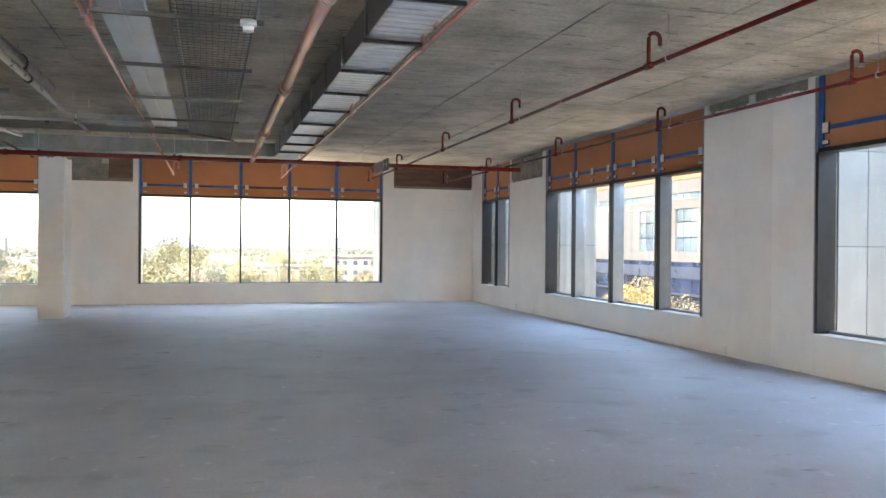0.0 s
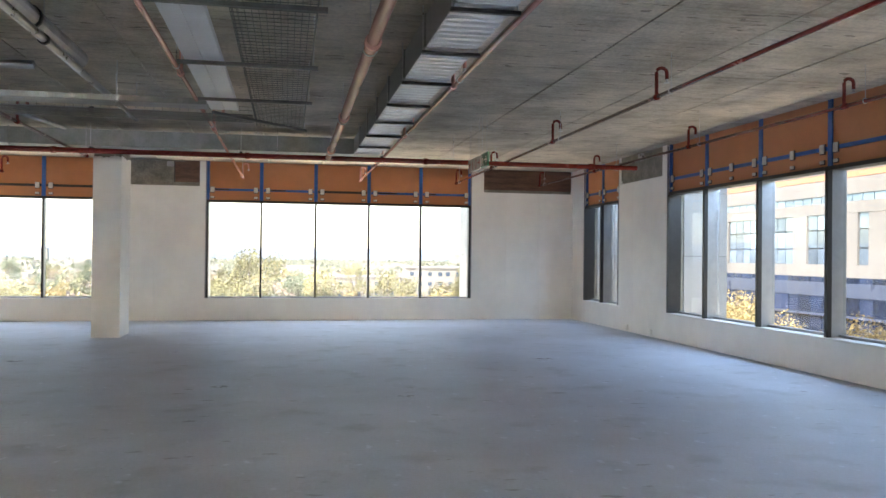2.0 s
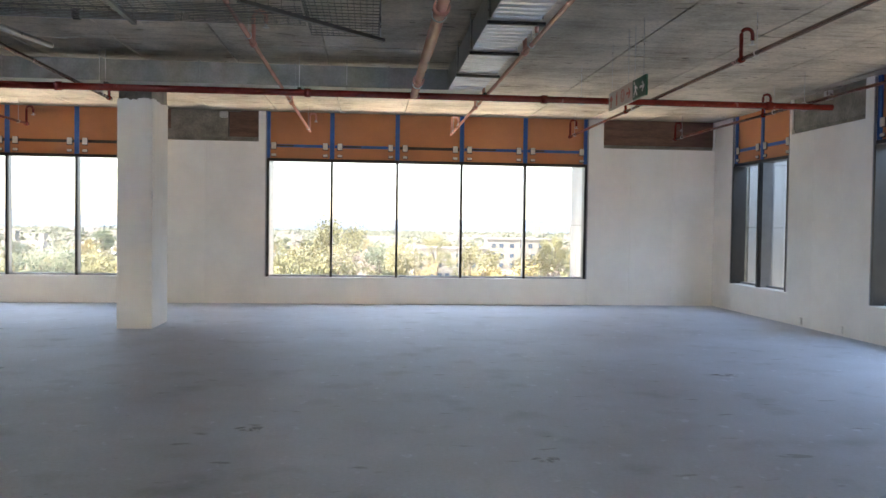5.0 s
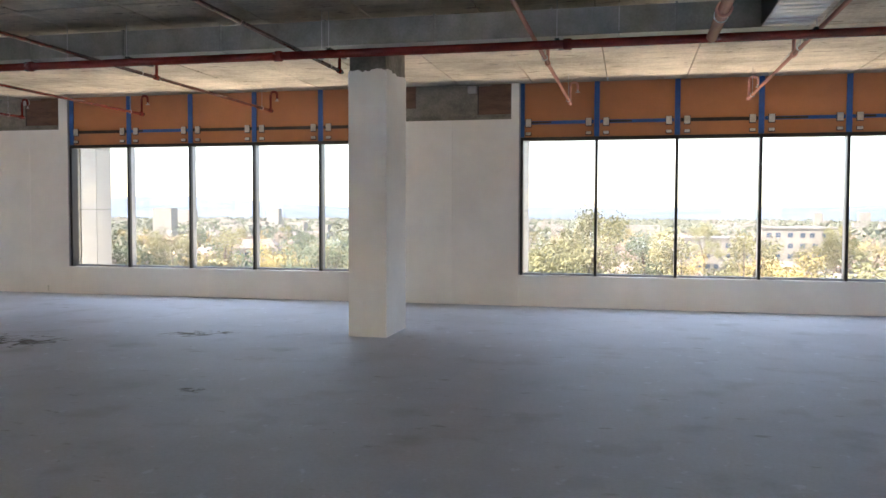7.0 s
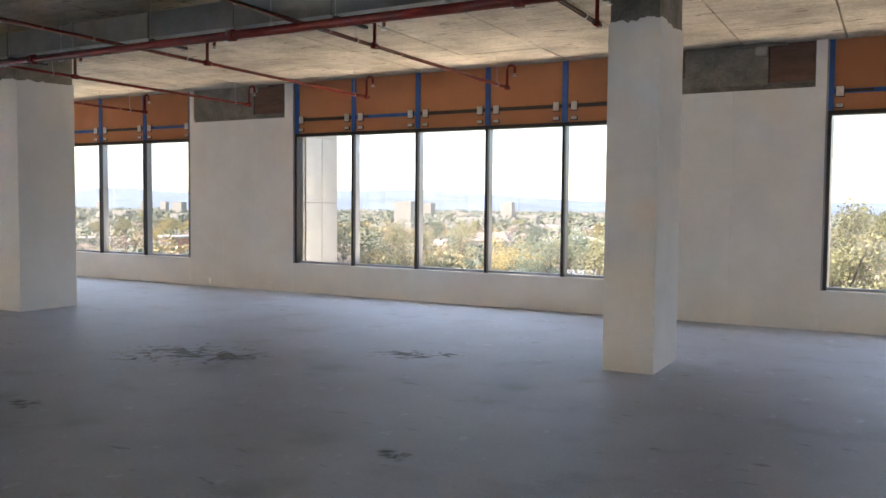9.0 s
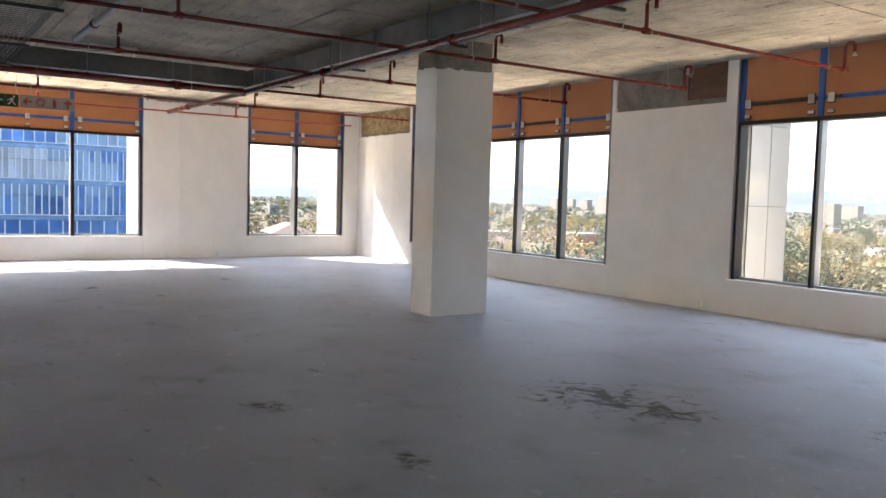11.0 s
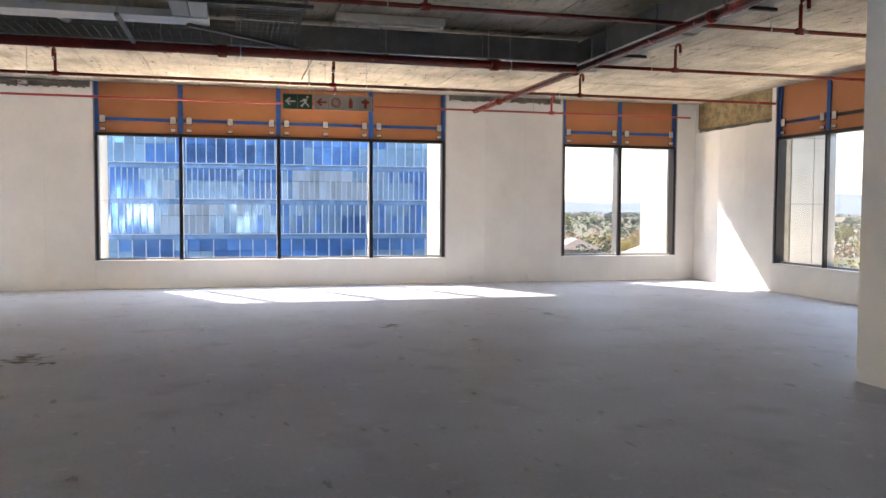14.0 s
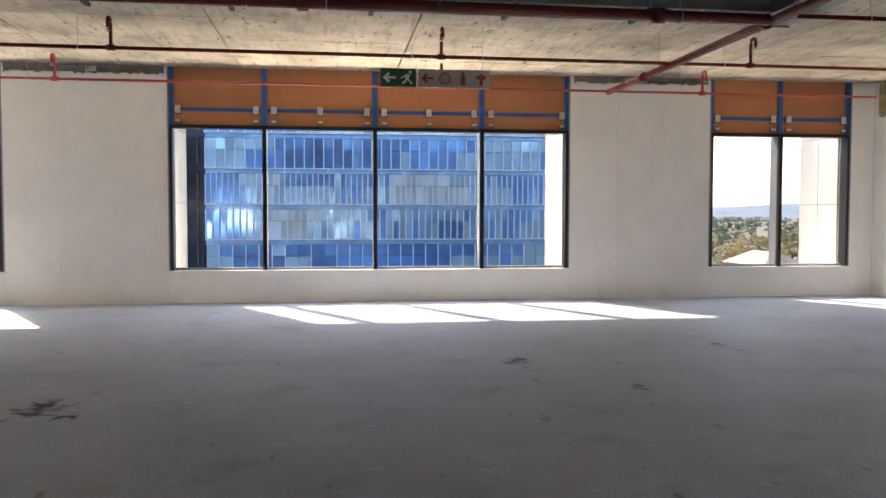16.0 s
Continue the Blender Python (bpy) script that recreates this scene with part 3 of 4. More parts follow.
MZ = 3.232
main = empty("main_pipe", "dark red sprinkler main with grooved couplings", "pipe")
part("pipe", tube(bmesh.new(), [(-20.6, 16.72, MZ), (6.5, 16.72, MZ)], 0.045, 16), M_RED, main)
for i in range(9):
    x = -19.2 + 3.1 * i
    part("coupling", tube(bmesh.new(), [(x - 0.04, 16.72, MZ), (x + 0.04, 16.72, MZ)], 0.058, 16), M_RED, main)
    rod(main, x + 0.5, 16.72, MZ, 0.05)
for x, m_, r_ in ((0.77, M_COPPER, 0.052), (-15.95, M_RED, 0.055)):
    feed = empty("feed_pipe", "thick sprinkler feed pipe hung on rods", "pipe", "sprinkler feed pipes")
    part("pipe", tube(bmesh.new(), [(x - (0.1 if x > 0 else 0), -6, 3.29), (x, 16.66, MZ)], r_, 16), m_, feed)
    for y in (-3, 1.5, 5.2, 8.8, 12.4, 15.6):
        xx = x - (0.1 * (16.66 - y) / 22.66 if x > 0 else 0)
        zz = MZ + 0.035 * (16.66 - y) / 22.66
        part("coupling", tube(bmesh.new(), [(xx, y - 0.05, zz), (xx, y + 0.05, zz)], r_ + 0.016, 16), m_, feed)
        rod(feed, xx, y + 0.2, zz, r_)

# ---------- air duct ----------
DZ0, DZ1 = 3.33, 3.60


def duct_run(a, b, axis, c0, c1):
    """Sheet-metal lengths with raised flanges, foil-wrapped below; a to b along axis, c0 to c1 across."""
    d = empty("air_duct", "rectangular galvanised air duct with foil underside", "duct", "air ducts")

    def at(u, v, z):
        return (v, u, z) if axis == "y" else (u, v, z)
    n = max(1, round(abs(b - a) / 1.25))
    for i in range(n):
        u0, u1 = a + (b - a) * i / n, a + (b - a) * (i + 1) / n
        part("duct_length", boxes((at(u0 + 0.012, c0, DZ0), at(u1 - 0.012, c1, DZ1)), bevel=0.003), M_GALV, d)
        part("flange", boxes((at(u0 - 0.01, c0 - 0.014, DZ0 - 0.006), at(u0 + 0.01, c1 + 0.014, DZ1 + 0.014))), M_GALV, d)
        # foil gathered in cross folds below
        bm = bmesh.new()
        r = random.Random(i + 7)
        nu, nv = 36, 4
        sag = [(0.002 if p % 4 == 0 else 0.011 + 0.006 * r.random()) for p in range(nu + 1)]
        skew = [r.uniform(-0.012, 0.012) for _ in range(nu + 1)]
        g = [[bm.verts.new(at(min(u1 - 0.01, max(u0 + 0.01, u0 + 0.014 + (u1 - u0 - 0.028) * p / nu + skew[p] * (q / nv - 0.5))), c0 + 0.004 + (c1 - c0 - 0.008) * q / nv, DZ0 - 0.003 - sag[p] * r.uniform(0.75, 1.1))) for q in range(nv + 1)] for p in range(nu + 1)]
        for p in range(nu):
            for q in range(nv):
                bm.faces.new((g[p][q], g[p + 1][q], g[p + 1][q + 1], g[p][q + 1]))
        part("foil", bm, M_FOIL, d, "crinkled silver foil wrap")
        if i % 2 == 0 or axis == "y":
            part("strap", boxes((at(u0 + 0.035, c0 - 0.02, DZ0 - 0.05), at(u0 + 0.08, c1 + 0.05, DZ0 - 0.022))), M_BLACK, d, "dark hanger angle")
            for v in (c0 - 0.014, c1 + 0.03):
                p0 = at(u0 + 0.057, v, DZ0 - 0.04)
                part("hanger_rod", tube(bmesh.new(), [p0, (p0[0], p0[1], CEIL)], 0.005, 6), M_STEEL, d)


duct_run(-6.0, 16.74, "y", 1.22, 1.66)
duct_run(1.66, -16.55, "x", 16.78, 17.22)
duct_run(-6.0, 16.74, "y", -16.5, -16.02)


# ---------- cable trays ----------
TZ = 3.22


def wire_tray(rect, name="mesh_tray"):
    x0, x1, y0, y1 = rect
    t = empty(name, "galvanised wire mesh cable tray on trapeze bars", "cable tray", "mesh cable trays")
    bm = bmesh.new()
    along_y = y1 - y0 > x1 - x0
    ca, cb_ = (0.05, 0.1) if along_y else (0.1, 0.05)
    x = x0
    while x <= x1 + 1e-6:
        box(bm, (x - 0.0028, y0, TZ + 0.03), (x + 0.0028, y1, TZ + 0.0355))
        x += ca
    y = y0
    while y <= y1 + 1e-6:
        box(bm, (x0, y - 0.0028, TZ + 0.0245), (x1, y + 0.0028, TZ + 0.03))
        if along_y:
            for xx in (x0, x1):
                box(bm, (xx - 0.002, y - 0.002, TZ + 0.03), (xx + 0.002, y + 0.002, TZ + 0.12))
        y += cb_
    if not along_y:
        x = x0
        while x <= x1 + 1e-6:
            for yy in (y0, y1):
                box(bm, (x - 0.002, yy - 0.002, TZ + 0.03), (x + 0.002, yy + 0.002, TZ + 0.12))
            x += 0.1
    ob = part("mesh", bm, M_WIRE, t)
    for zz in (0.075, 0.12):
        b = bmesh.new()
        if along_y:
            for xx in (x0, x1):
                box(b, (xx - 0.003, y0, TZ + zz), (xx + 0.003, y1, TZ + zz + 0.006))
        else:
            for yy in (y0, y1):
                box(b, (x0, yy - 0.003, TZ + zz), (x1, yy + 0.003, TZ + zz + 0.006))
        part("side_wire", b, M_WIRE, t)
    return t


def solid_tray(rect):
    x0, x1, y0, y1 = rect
    t = empty("cable_duct", "galvanised lidded cable duct with a centre seam", "cable tray", "lidded cable ducts")
    if y1 - y0 > x1 - x0:
        mid = (x0 + x1) / 2
        sp = (((x0, y0, TZ + 0.03), (mid - 0.004, y1, TZ + 0.1)), ((mid + 0.004, y0, TZ + 0.03), (x1, y1, TZ + 0.1)))
    else:
        mid = (y0 + y1) / 2
        sp = (((x0, y0, TZ + 0.03), (x1, mid - 0.004, TZ + 0.1)), ((x0, mid + 0.004, TZ + 0.03), (x1, y1, TZ + 0.1)))
    for lo, hi in sp:
        # sheen put into colour: runs along y take the brighter metal, crosswise ones darker
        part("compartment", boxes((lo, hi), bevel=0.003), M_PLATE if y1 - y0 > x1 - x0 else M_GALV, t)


def trapeze(p, q):
    t = empty("trapeze_bar", "slotted steel channel bar hung on two rods", "support bar", "trapeze bars")
    bm = bmesh.new()
    d = (Vector(q) - Vector(p)).normalized()
    s = Vector((-d.y, d.x, 0)) * 0.019
    vs = []
    for c in (p, q):
        for dx, dz in ((-1, -0.008), (1, -0.008), (1, 0.024), (-1, 0.024)):
            vs.append(bm.verts.new(Vector(c) + s * dx + Vector((0, 0, dz))))
    for i in range(4):
        bm.faces.new((vs[i], vs[(i + 1) % 4], vs[4 + (i + 1) % 4], vs[4 + i]))
    bm.faces.new(vs[:4])
    bm.faces.new(vs[4:])
    part("channel", bm, M_CHANNEL, t)
    for c in (p, q):
        v = Vector(c) - (Vector(c) - (Vector(p) + Vector(q)) / 2).normalized() * 0.04
        part("hanger_rod", tube(bmesh.new(), [v, (v.x, v.y, CEIL)], 0.005, 6), M_STEEL, t)


wire_tray((-0.33, 0.28, -6, 13.5))
wire_tray((-14.9, -0.35, 12.55, 13.15))
wire_tray((-15.55, -14.95, -6, 13.15))
solid_tray((-0.82, -0.50, -6, 12.3))
solid_tray((-14.35, -0.84, 11.98, 12.3))
solid_tray((-14.72, -14.4, -6, 12.3))
for y in (-4, -0.5, 2.4, 4.3, 6.15, 7.95, 9.75, 11.5):
    trapeze((-0.88, y, TZ), (0.34, y, TZ))
    trapeze((-15.62, y, TZ), (-14.3, y, TZ))
trapeze((-0.8, 12.35, TZ), (0.32, 13.55, TZ))
trapeze((-14.6, 12.1, TZ), (-15.5, 13.2, TZ))
for x in (-13.6, -11.2, -8.8, -6.4, -4, -1.8):
    trapeze((x, 11.9, TZ), (x, 13.2, TZ))


# ---------- loose services ----------
def conduit(name, label, pts, r, material, collars=()):
    c = empty(name, label, "conduit")
    part("tube", tube(bmesh.new(), pts, r, 14), material, c)
    a, b = Vector(pts[0]), Vector(pts[-1])
    for k in collars:
        m = a.lerp(b, k)
        d = (b - a).normalized() * 0.03
        part("collar", tube(bmesh.new(), [m - d, m + d], r + 0.012, 12), M_BLACK, c)
        part("hanger_rod", tube(bmesh.new(), [m, (m.x, m.y, CEIL)], 0.005, 6), M_STEEL, c)
    return c


conduit("steel_conduit", "galvanised steel conduit hung under the soffit", [(-2.05, -4, 3.36), (-1.95, 13.2, 3.36)], 0.036, M_STEEL, (0.3, 0.6, 0.8, 0.97))
conduit("spiral_duct", "round foil-wrapped duct with a torn open end", [(-2.35, -4, 3.5), (-2.0, 11.1, 3.5)], 0.09, M_FOIL, (0.5, 0.9))
conduit("steel_conduit", "galvanised conduit running across the ceiling", [(-7.5, 11.2, 3.44), (-2.45, 11.2, 3.44)], 0.045, M_STEEL, (0.5, 0.9))
conduit("steel_conduit", "dark conduit beside the mesh tray", [(-13.9, 13.75, 3.42), (-1.6, 13.75, 3.42)], 0.04, M_ALU, (0.1, 0.3, 0.5, 0.7, 0.8, 0.93))
conduit("steel_conduit", "short stub of galvanised conduit", [(-3.4, 13.2, 3.33), (-3.0, 14.6, 3.3)], 0.028, M_STEEL)
conduit("steel_conduit", "galvanised steel conduit beside the cable tray", [(-12.4, 10.3, 3.4), (-15.1, 10.95, 3.32)], 0.04, M_STEEL, (0.9,))
hb = empty("hanging_bracket", "small black swivel bracket hanging from the soffit", "bracket")
part("stem", boxes(((-2.93, 9.98, 3.36), (-2.87, 10.04, CEIL))), M_BLACK, hb)
part("clamp", boxes(((-3.02, 9.92, 3.26), (-2.80, 10.1, 3.36)), bevel=0.02), M_BLACK, hb)
part("arm", boxes(((-3.25, 9.99, 3.40), (-2.94, 10.03, 3.43))), M_BLACK, hb)

lamp = empty("strip_light", "unlit white batten light fixed to the soffit", "light fitting")
part("batten", boxes(((-15.80, 13.65, CEIL - 0.09), (-15.70, 14.92, CEIL - 0.002)), bevel=0.006), M_WHITE, lamp)
part("tube", tube(bmesh.new(), [(-15.75, 13.70, CEIL - 0.115), (-15.75, 14.87, CEIL - 0.115)], 0.014, 10), M_WHITE, lamp)
for y in (13.68, 14.89):
    part("lamp_holder", boxes(((-15.77, y - 0.015, CEIL - 0.135), (-15.73, y + 0.015, CEIL - 0.088))), M_WHITE, lamp)

det = empty("smoke_detector", "white round smoke detector on the mesh tray", "detector")
bmx = tube(bmesh.new(), [(0.22, 6.0, TZ - 0.02), (0.22, 6.0, TZ - 0.06)], 0.06, 18)
part("base", bmx, M_WHITE, det)
part("chamber", tube(bmesh.new(), [(0.22, 6.0, TZ - 0.062), (0.22, 6.0, TZ - 0.1)], 0.04, 18), M_WHITE, det)


# ---------- hanging signs ----------
def exit_sign(x, y0, flip, zt=3.11):
    """Green way-out plate and four fire-equipment plates, hung on wires; read from one or both sides."""
    s = empty("exit_sign", "hanging green way-out sign with red fire-equipment plates", "sign", "hanging exit signs")
    z0 = zt - 0.21

    def Y(v):
        return y0 + (1.29 - v if flip else v)

    def plate(name, a, b, m, depth=0.012, za=z0, zb=zt, parent=s, label=""):
        return part(name, boxes(((x - depth, Y(a), za), (x + depth, Y(b), zb))), m, parent, label)

    def poly(name, pts, m, parent):
        bm = bmesh.new()
        for sg in (-1, 1):
            vs = [bm.verts.new((x + sg * 0.0155, Y(a), z0 + b)) for a, b in pts]
            bm.faces.new(vs)
        part(name, bm, m, parent)

    def arrow(u, m, parent):
        poly("arrow", [(u, 0.105), (u + 0.065, 0.165), (u + 0.085, 0.145), (u + 0.055, 0.118), (u + 0.15, 0.118), (u + 0.15, 0.092), (u + 0.055, 0.092), (u + 0.085, 0.065), (u + 0.065, 0.045)], m, parent)

    g = plate("green_plate", 0, 0.2, M_GREEN)
    arrow(0.025, M_WHITE, g)
    g2 = plate("green_plate", 0.205, 0.41, M_GREEN)
    # way-out pictogram as plain slanted bars
    for pts in ([(0.33, 0.155), (0.36, 0.155), (0.36, 0.185), (0.33, 0.185)], [(0.28, 0.145), (0.345, 0.145), (0.325, 0.085), (0.295, 0.085)], [(0.295, 0.09), (0.32, 0.09), (0.27, 0.03), (0.24, 0.04)], [(0.31, 0.09), (0.33, 0.09), (0.375, 0.04), (0.36, 0.025)], [(0.235, 0.11), (0.285, 0.13), (0.285, 0.112), (0.24, 0.095)]):
        poly("pictogram_bar", pts, M_WHITE, g2)
    for k in range(4):
        a = 0.44 + k * 0.2125
        r = plate("pale_plate", a, a + 0.205, M_SIGNGREY)
        if k == 0:
            arrow(a + 0.03, M_SIGNRED, r)
        elif k == 1:
            for rad in (0.072, 0.046, 0.02):
                pts = [(a + 0.1 + rad * math.cos(t), 0.105 + rad * math.sin(t)) for t in [2 * math.pi * j / 20 for j in range(20)]]
                bm = bmesh.new()
                for sg in (-1, 1):
                    o = [bm.verts.new((x + sg * 0.0155, Y(c), z0 + d)) for c, d in pts]
                    i_ = [bm.verts.new((x + sg * 0.0155, Y(a + 0.1 + (c - a - 0.1) * 0.8), z0 + 0.105 + (d - 0.105) * 0.8)) for c, d in pts]
                    for j in range(20):
                        bm.faces.new((o[j], o[(j + 1) % 20], i_[(j + 1) % 20], i_[j]))
                part("hose_ring", bm, M_SIGNRED, r)
        elif k == 2:
            poly("extinguisher_shape", [(a + 0.075, 0.03), (a + 0.13, 0.03), (a + 0.13, 0.14), (a + 0.11, 0.165), (a + 0.11, 0.185), (a + 0.07, 0.18), (a + 0.09, 0.165), (a + 0.075, 0.14)], M_SIGNRED, r)
        else:
            poly("hydrant_shape", [(a + 0.085, 0.03), (a + 0.125, 0.03), (a + 0.125, 0.1), (a + 0.165, 0.11), (a + 0.165, 0.14), (a + 0.13, 0.15), (a + 0.105, 0.18), (a + 0.08, 0.15), (a + 0.045, 0.14), (a + 0.045, 0.11), (a + 0.085, 0.1)], M_SIGNRED, r)
    for v in (0.1, 0.38, 0.6, 1.2):
        part("wire", tube(bmesh.new(), [(x, Y(v), zt - 0.01), (x, Y(v), CEIL)], 0.003, 5), M_STEEL, s)


exit_sign(-18.33, 13.2, False)
exit_sign(3.0, 14.12, False)


# ---------- sockets and small fittings ----------
def socket(side, u):
    w = wall_map(side)
    s = empty("socket_box", "small white floor-level socket box on the wall", "socket", "socket boxes")
    part("box", boxes((w(u - 0.045, -0.032, 0.04), w(u + 0.045, -0.001, 0.15)), bevel=0.004), M_WHITE, s)
    part("cover", boxes((w(u - 0.036, -0.037, 0.05), w(u + 0.036, -0.0325, 0.14))), M_WHITE, s)


for side, u in (("east", 10.12), ("east", 9.0), ("east", 18.55), ("east", 17.4), ("west", 9.55), ("west", 8.95), ("west", 17.1), ("west", 18.28), ("north", -12.36), ("north", -10.83)):
    socket(side, u)

# junction boxes and cut ends in the bare patches
for side, u, z in (("north", -2.55, 3.6), ("north", -11.2, 3.62), ("east", 9.5, 3.6), ("east", 17.9, 3.58), ("west", 17.8, 3.64), ("west", 9.0, 3.64)):
    w = wall_map(side)
    j = empty("cut_fixing", "sawn-off steel fixing remaining under the soffit", "fixing", "cut fixings")
    part("plate", boxes((w(u - 0.35, -0.05, CEIL - 0.035), w(u + 0.3, 0.02, CEIL - 0.012))), M_RAW, j)
    part("lug", boxes((w(u - 0.09, -0.06, z - 0.05), w(u + 0.06, 0.015, CEIL - 0.036)), bevel=0.01), M_STEEL, j)

# rusty plates let into the bare patches, with a short cut pipe
for u0, u1, z0 in ((-2.46, -1.92, 3.12), (-11.22, -10.53, 3.11), (-3.9, -3.55, 3.25)):
    w = wall_map("north")
    rp = empty("rusty_plate", "rust-brown steel plate exposed in the wall head", "plate", "rusty plates")
    part("sheet", boxes((w(u0, 0.008, z0 + 0.075), w(u1, 0.02, CEIL - 0.01)), bevel=0.002), M_RUST, rp)
    part("edge_angle", boxes((w(u0 - 0.02, 0.002, z0 + 0.072), w(u0 - 0.001, 0.021, CEIL - 0.01))), M_DARKBAR, rp)

# dried spills on the floor
for i, (x, y, sx, sy, a) in enumerate(((-7.3, 16.7, 1.45, 0.95, 20), (-5.3, 17.85, 0.85, 0.5, 30), (-6.8, 14.47, 0.35, 0.25, 10), (-3.62, 14.8, 0.3, 0.22, 0), (-14.95, 10.6, 0.75, 0.5, 40), (-16.4, 14.45, 0.45, 0.3, 0), (-15.1, 15.15, 0.3, 0.2, 0), (-17.1, 16.8, 0.35, 0.2, 0), (-0.64, 12.15, 0.25, 0.2, 0), (4.0, 14.3, 0.35, 0.2, 0), (1.42, 11.25, 0.2, 0.15, 0), (-8.4, 14.2, 0.4, 0.3, 60))):
    bm = bmesh.new()
    r = random.Random(i)
    vs = [bm.verts.new((sx * math.cos(k) * r.uniform(0.85, 1), sy * math.sin(k) * r.uniform(0.85, 1), 0)) for k in [2 * math.pi * j / 22 for j in range(22)]]
    bm.faces.new(vs)
    st = part("floor_stain", bm, M_SPILL)
    st.matrix_basis = pose(x, y, 0.004, 0, 0, a)
    tagged(st, "dark dried spill on the concrete floor", "stain", "floor stains", "structure")


# ---------- outside ----------
bm = bmesh.new()
ringr = [0, 60, 150, 400, 1000, 2200, 4200]
prev = None
for k, R in enumerate(ringr):
    cur = [bm.verts.new((R * math.cos(a), R * math.sin(a), GZ - 0.003 * min(R, 900))) for a in [2 * math.pi * j / 48 for j in range(48)]] if R else [bm.verts.new((0, 0, GZ))]
    if prev:
        for j in range(48):
            if len(prev) == 1:
                bm.faces.new((prev[0], cur[j], cur[(j + 1) % 48]))
            else:
                bm.faces.new((prev[j], cur[j], cur[(j + 1) % 48], prev[(j + 1) % 48]))
    prev = cur
ground = part("ground", bm, M_GROUND)
tagged(ground, "dry garden suburb ground far below the windows", "ground", kind="structure")


def gz(x, y):
    R = math.hypot(x, y)
    return GZ - 0.003 * min(R, 900)


# far hills along the horizon
bm = bmesh.new()
rows = []
for j in range(241):
    a = 2 * math.pi * j / 240
    h = 44 + 34 * noise.noise((3 * math.cos(a), 3 * math.sin(a), 1.3)) + 14 * noise.noise((11 * math.cos(a), 11 * math.sin(a), 4))
    rows.append([bm.verts.new((R * math.cos(a), R * math.sin(a), z)) for R, z in ((2700, GZ - 12), (3100, GZ + max(6, h) * 0.7), (3600, GZ + max(8, h * 1.25)), (4100, GZ - 12))])
for r0, r1 in zip(rows, rows[1:]):
    for q in range(3):
        f = bm.faces.new((r0[q], r1[q], r1[q + 1], r0[q + 1]))
        f.smooth = True
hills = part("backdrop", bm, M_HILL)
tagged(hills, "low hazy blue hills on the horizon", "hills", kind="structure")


def make_tree(seed, leaf, h=9.0, spread=4.2, clumps=17, per=330, leaf_size=1.0):
    r = random.Random(seed)
    t = empty("tree", "leafy suburban garden tree", "tree", "garden trees")
    bm = bmesh.new()

    def limb(p, q, r0, r1):
        rings = []
        d = (q - p).normalized()
        a = d.orthogonal().normalized()
        b = d.cross(a)
        for c, rr in ((p, r0), (q, r1)):
            rings.append([bm.verts.new(c + rr * (math.cos(k) * a + math.sin(k) * b)) for k in [2 * math.pi * j / 7 for j in range(7)]])
        for j in range(7):
            bm.faces.new((rings[0][j], rings[0][(j + 1) % 7], rings[1][(j + 1) % 7], rings[1][j]))

    fork = Vector((0, 0, h * 0.33))
    limb(Vector((0, 0, -0.5)), fork, 0.32, 0.22)
    cents = []
    for k in range(clumps):
        a, e = r.uniform(0, 6.28), r.uniform(0.0, 1.0)
        rad = spread * math.sqrt(r.random()) * (1 - 0.45 * e)
        c = Vector((rad * math.cos(a), rad * math.sin(a), h * (0.42 + 0.5 * e)))
        cents.append((c, r.uniform(0.9, 1.7)))
        limb(fork, c, 0.11, 0.03)
    part("trunk", bm, M_BARK, t)
    bm = bmesh.new()
    for c, s in cents:
        for _ in range(per):
            d = Vector((r.gauss(0, 1), r.gauss(0, 1), r.gauss(0, 0.75))).normalized() * s * r.uniform(0.45, 1.08)
            p = c + d
            u = Vector((r.gauss(0, 1), r.gauss(0, 1), r.gauss(0, 1))).normalized()
            v = u.orthogonal().normalized()
            w_ = r.uniform(0.07, 0.15) * leaf_size
            bm.faces.new([bm.verts.new(p + u * w_ * a_ + v * w_ * b_) for a_, b_ in ((-1, 0), (0, -0.7), (1, 0), (0, 0.7))])
    part("crown", bm, LEAVES[leaf], t)
    return t


kinds = [make_tree(11, 0), make_tree(12, 1, 7.5, 4.0), make_tree(13, 2, 12, 3.6, 16), make_tree(14, 3, 7, 3.8, 12, 220), make_tree(15, 0, 11, 5.4, 17), make_tree(16, 1, 9, 5, 14), make_tree(17, 4, 9, 4.6, 34, 1400, 0.62)]
LABEL = ("olive green leafy garden tree", "yellow autumn-leaved garden tree", "tall dark green garden tree", "russet thin-leaved winter tree", "broad olive green garden tree", "broad yellow-green garden tree", "dense golden autumn street tree")
rng = random.Random(21)
spots = []


def free(x, y, d=4.5):
    return all((x - a) ** 2 + (y - b) ** 2 > d * d for a, b in spots)


def plant(k, x, y, s):
    spots.append((x, y))
    t = copy_thing(kinds[k], pose(x, y, gz(x, y), 0, 0, rng.uniform(0, 360)) @ Matrix.Diagonal((s, s, s * rng.uniform(0.85, 1.1), 1)))
    t["label"] = LABEL[k]


HOUSES = []
for _ in range(44):
    a = radians(rng.uniform(20, 190))
    R = rng.uniform(70, 330)
    x, y = -7 + R * math.cos(a), 15 + R * math.sin(a)
    if y < 45 and x > -60 and x < 60:
        continue
    if -150 < x < -40 and y < 60:
        continue
    if all((x - h[0]) ** 2 + (y - h[1]) ** 2 > 30 ** 2 for h in HOUSES):
        HOUSES.append((x, y))
        spots.append((x, y))
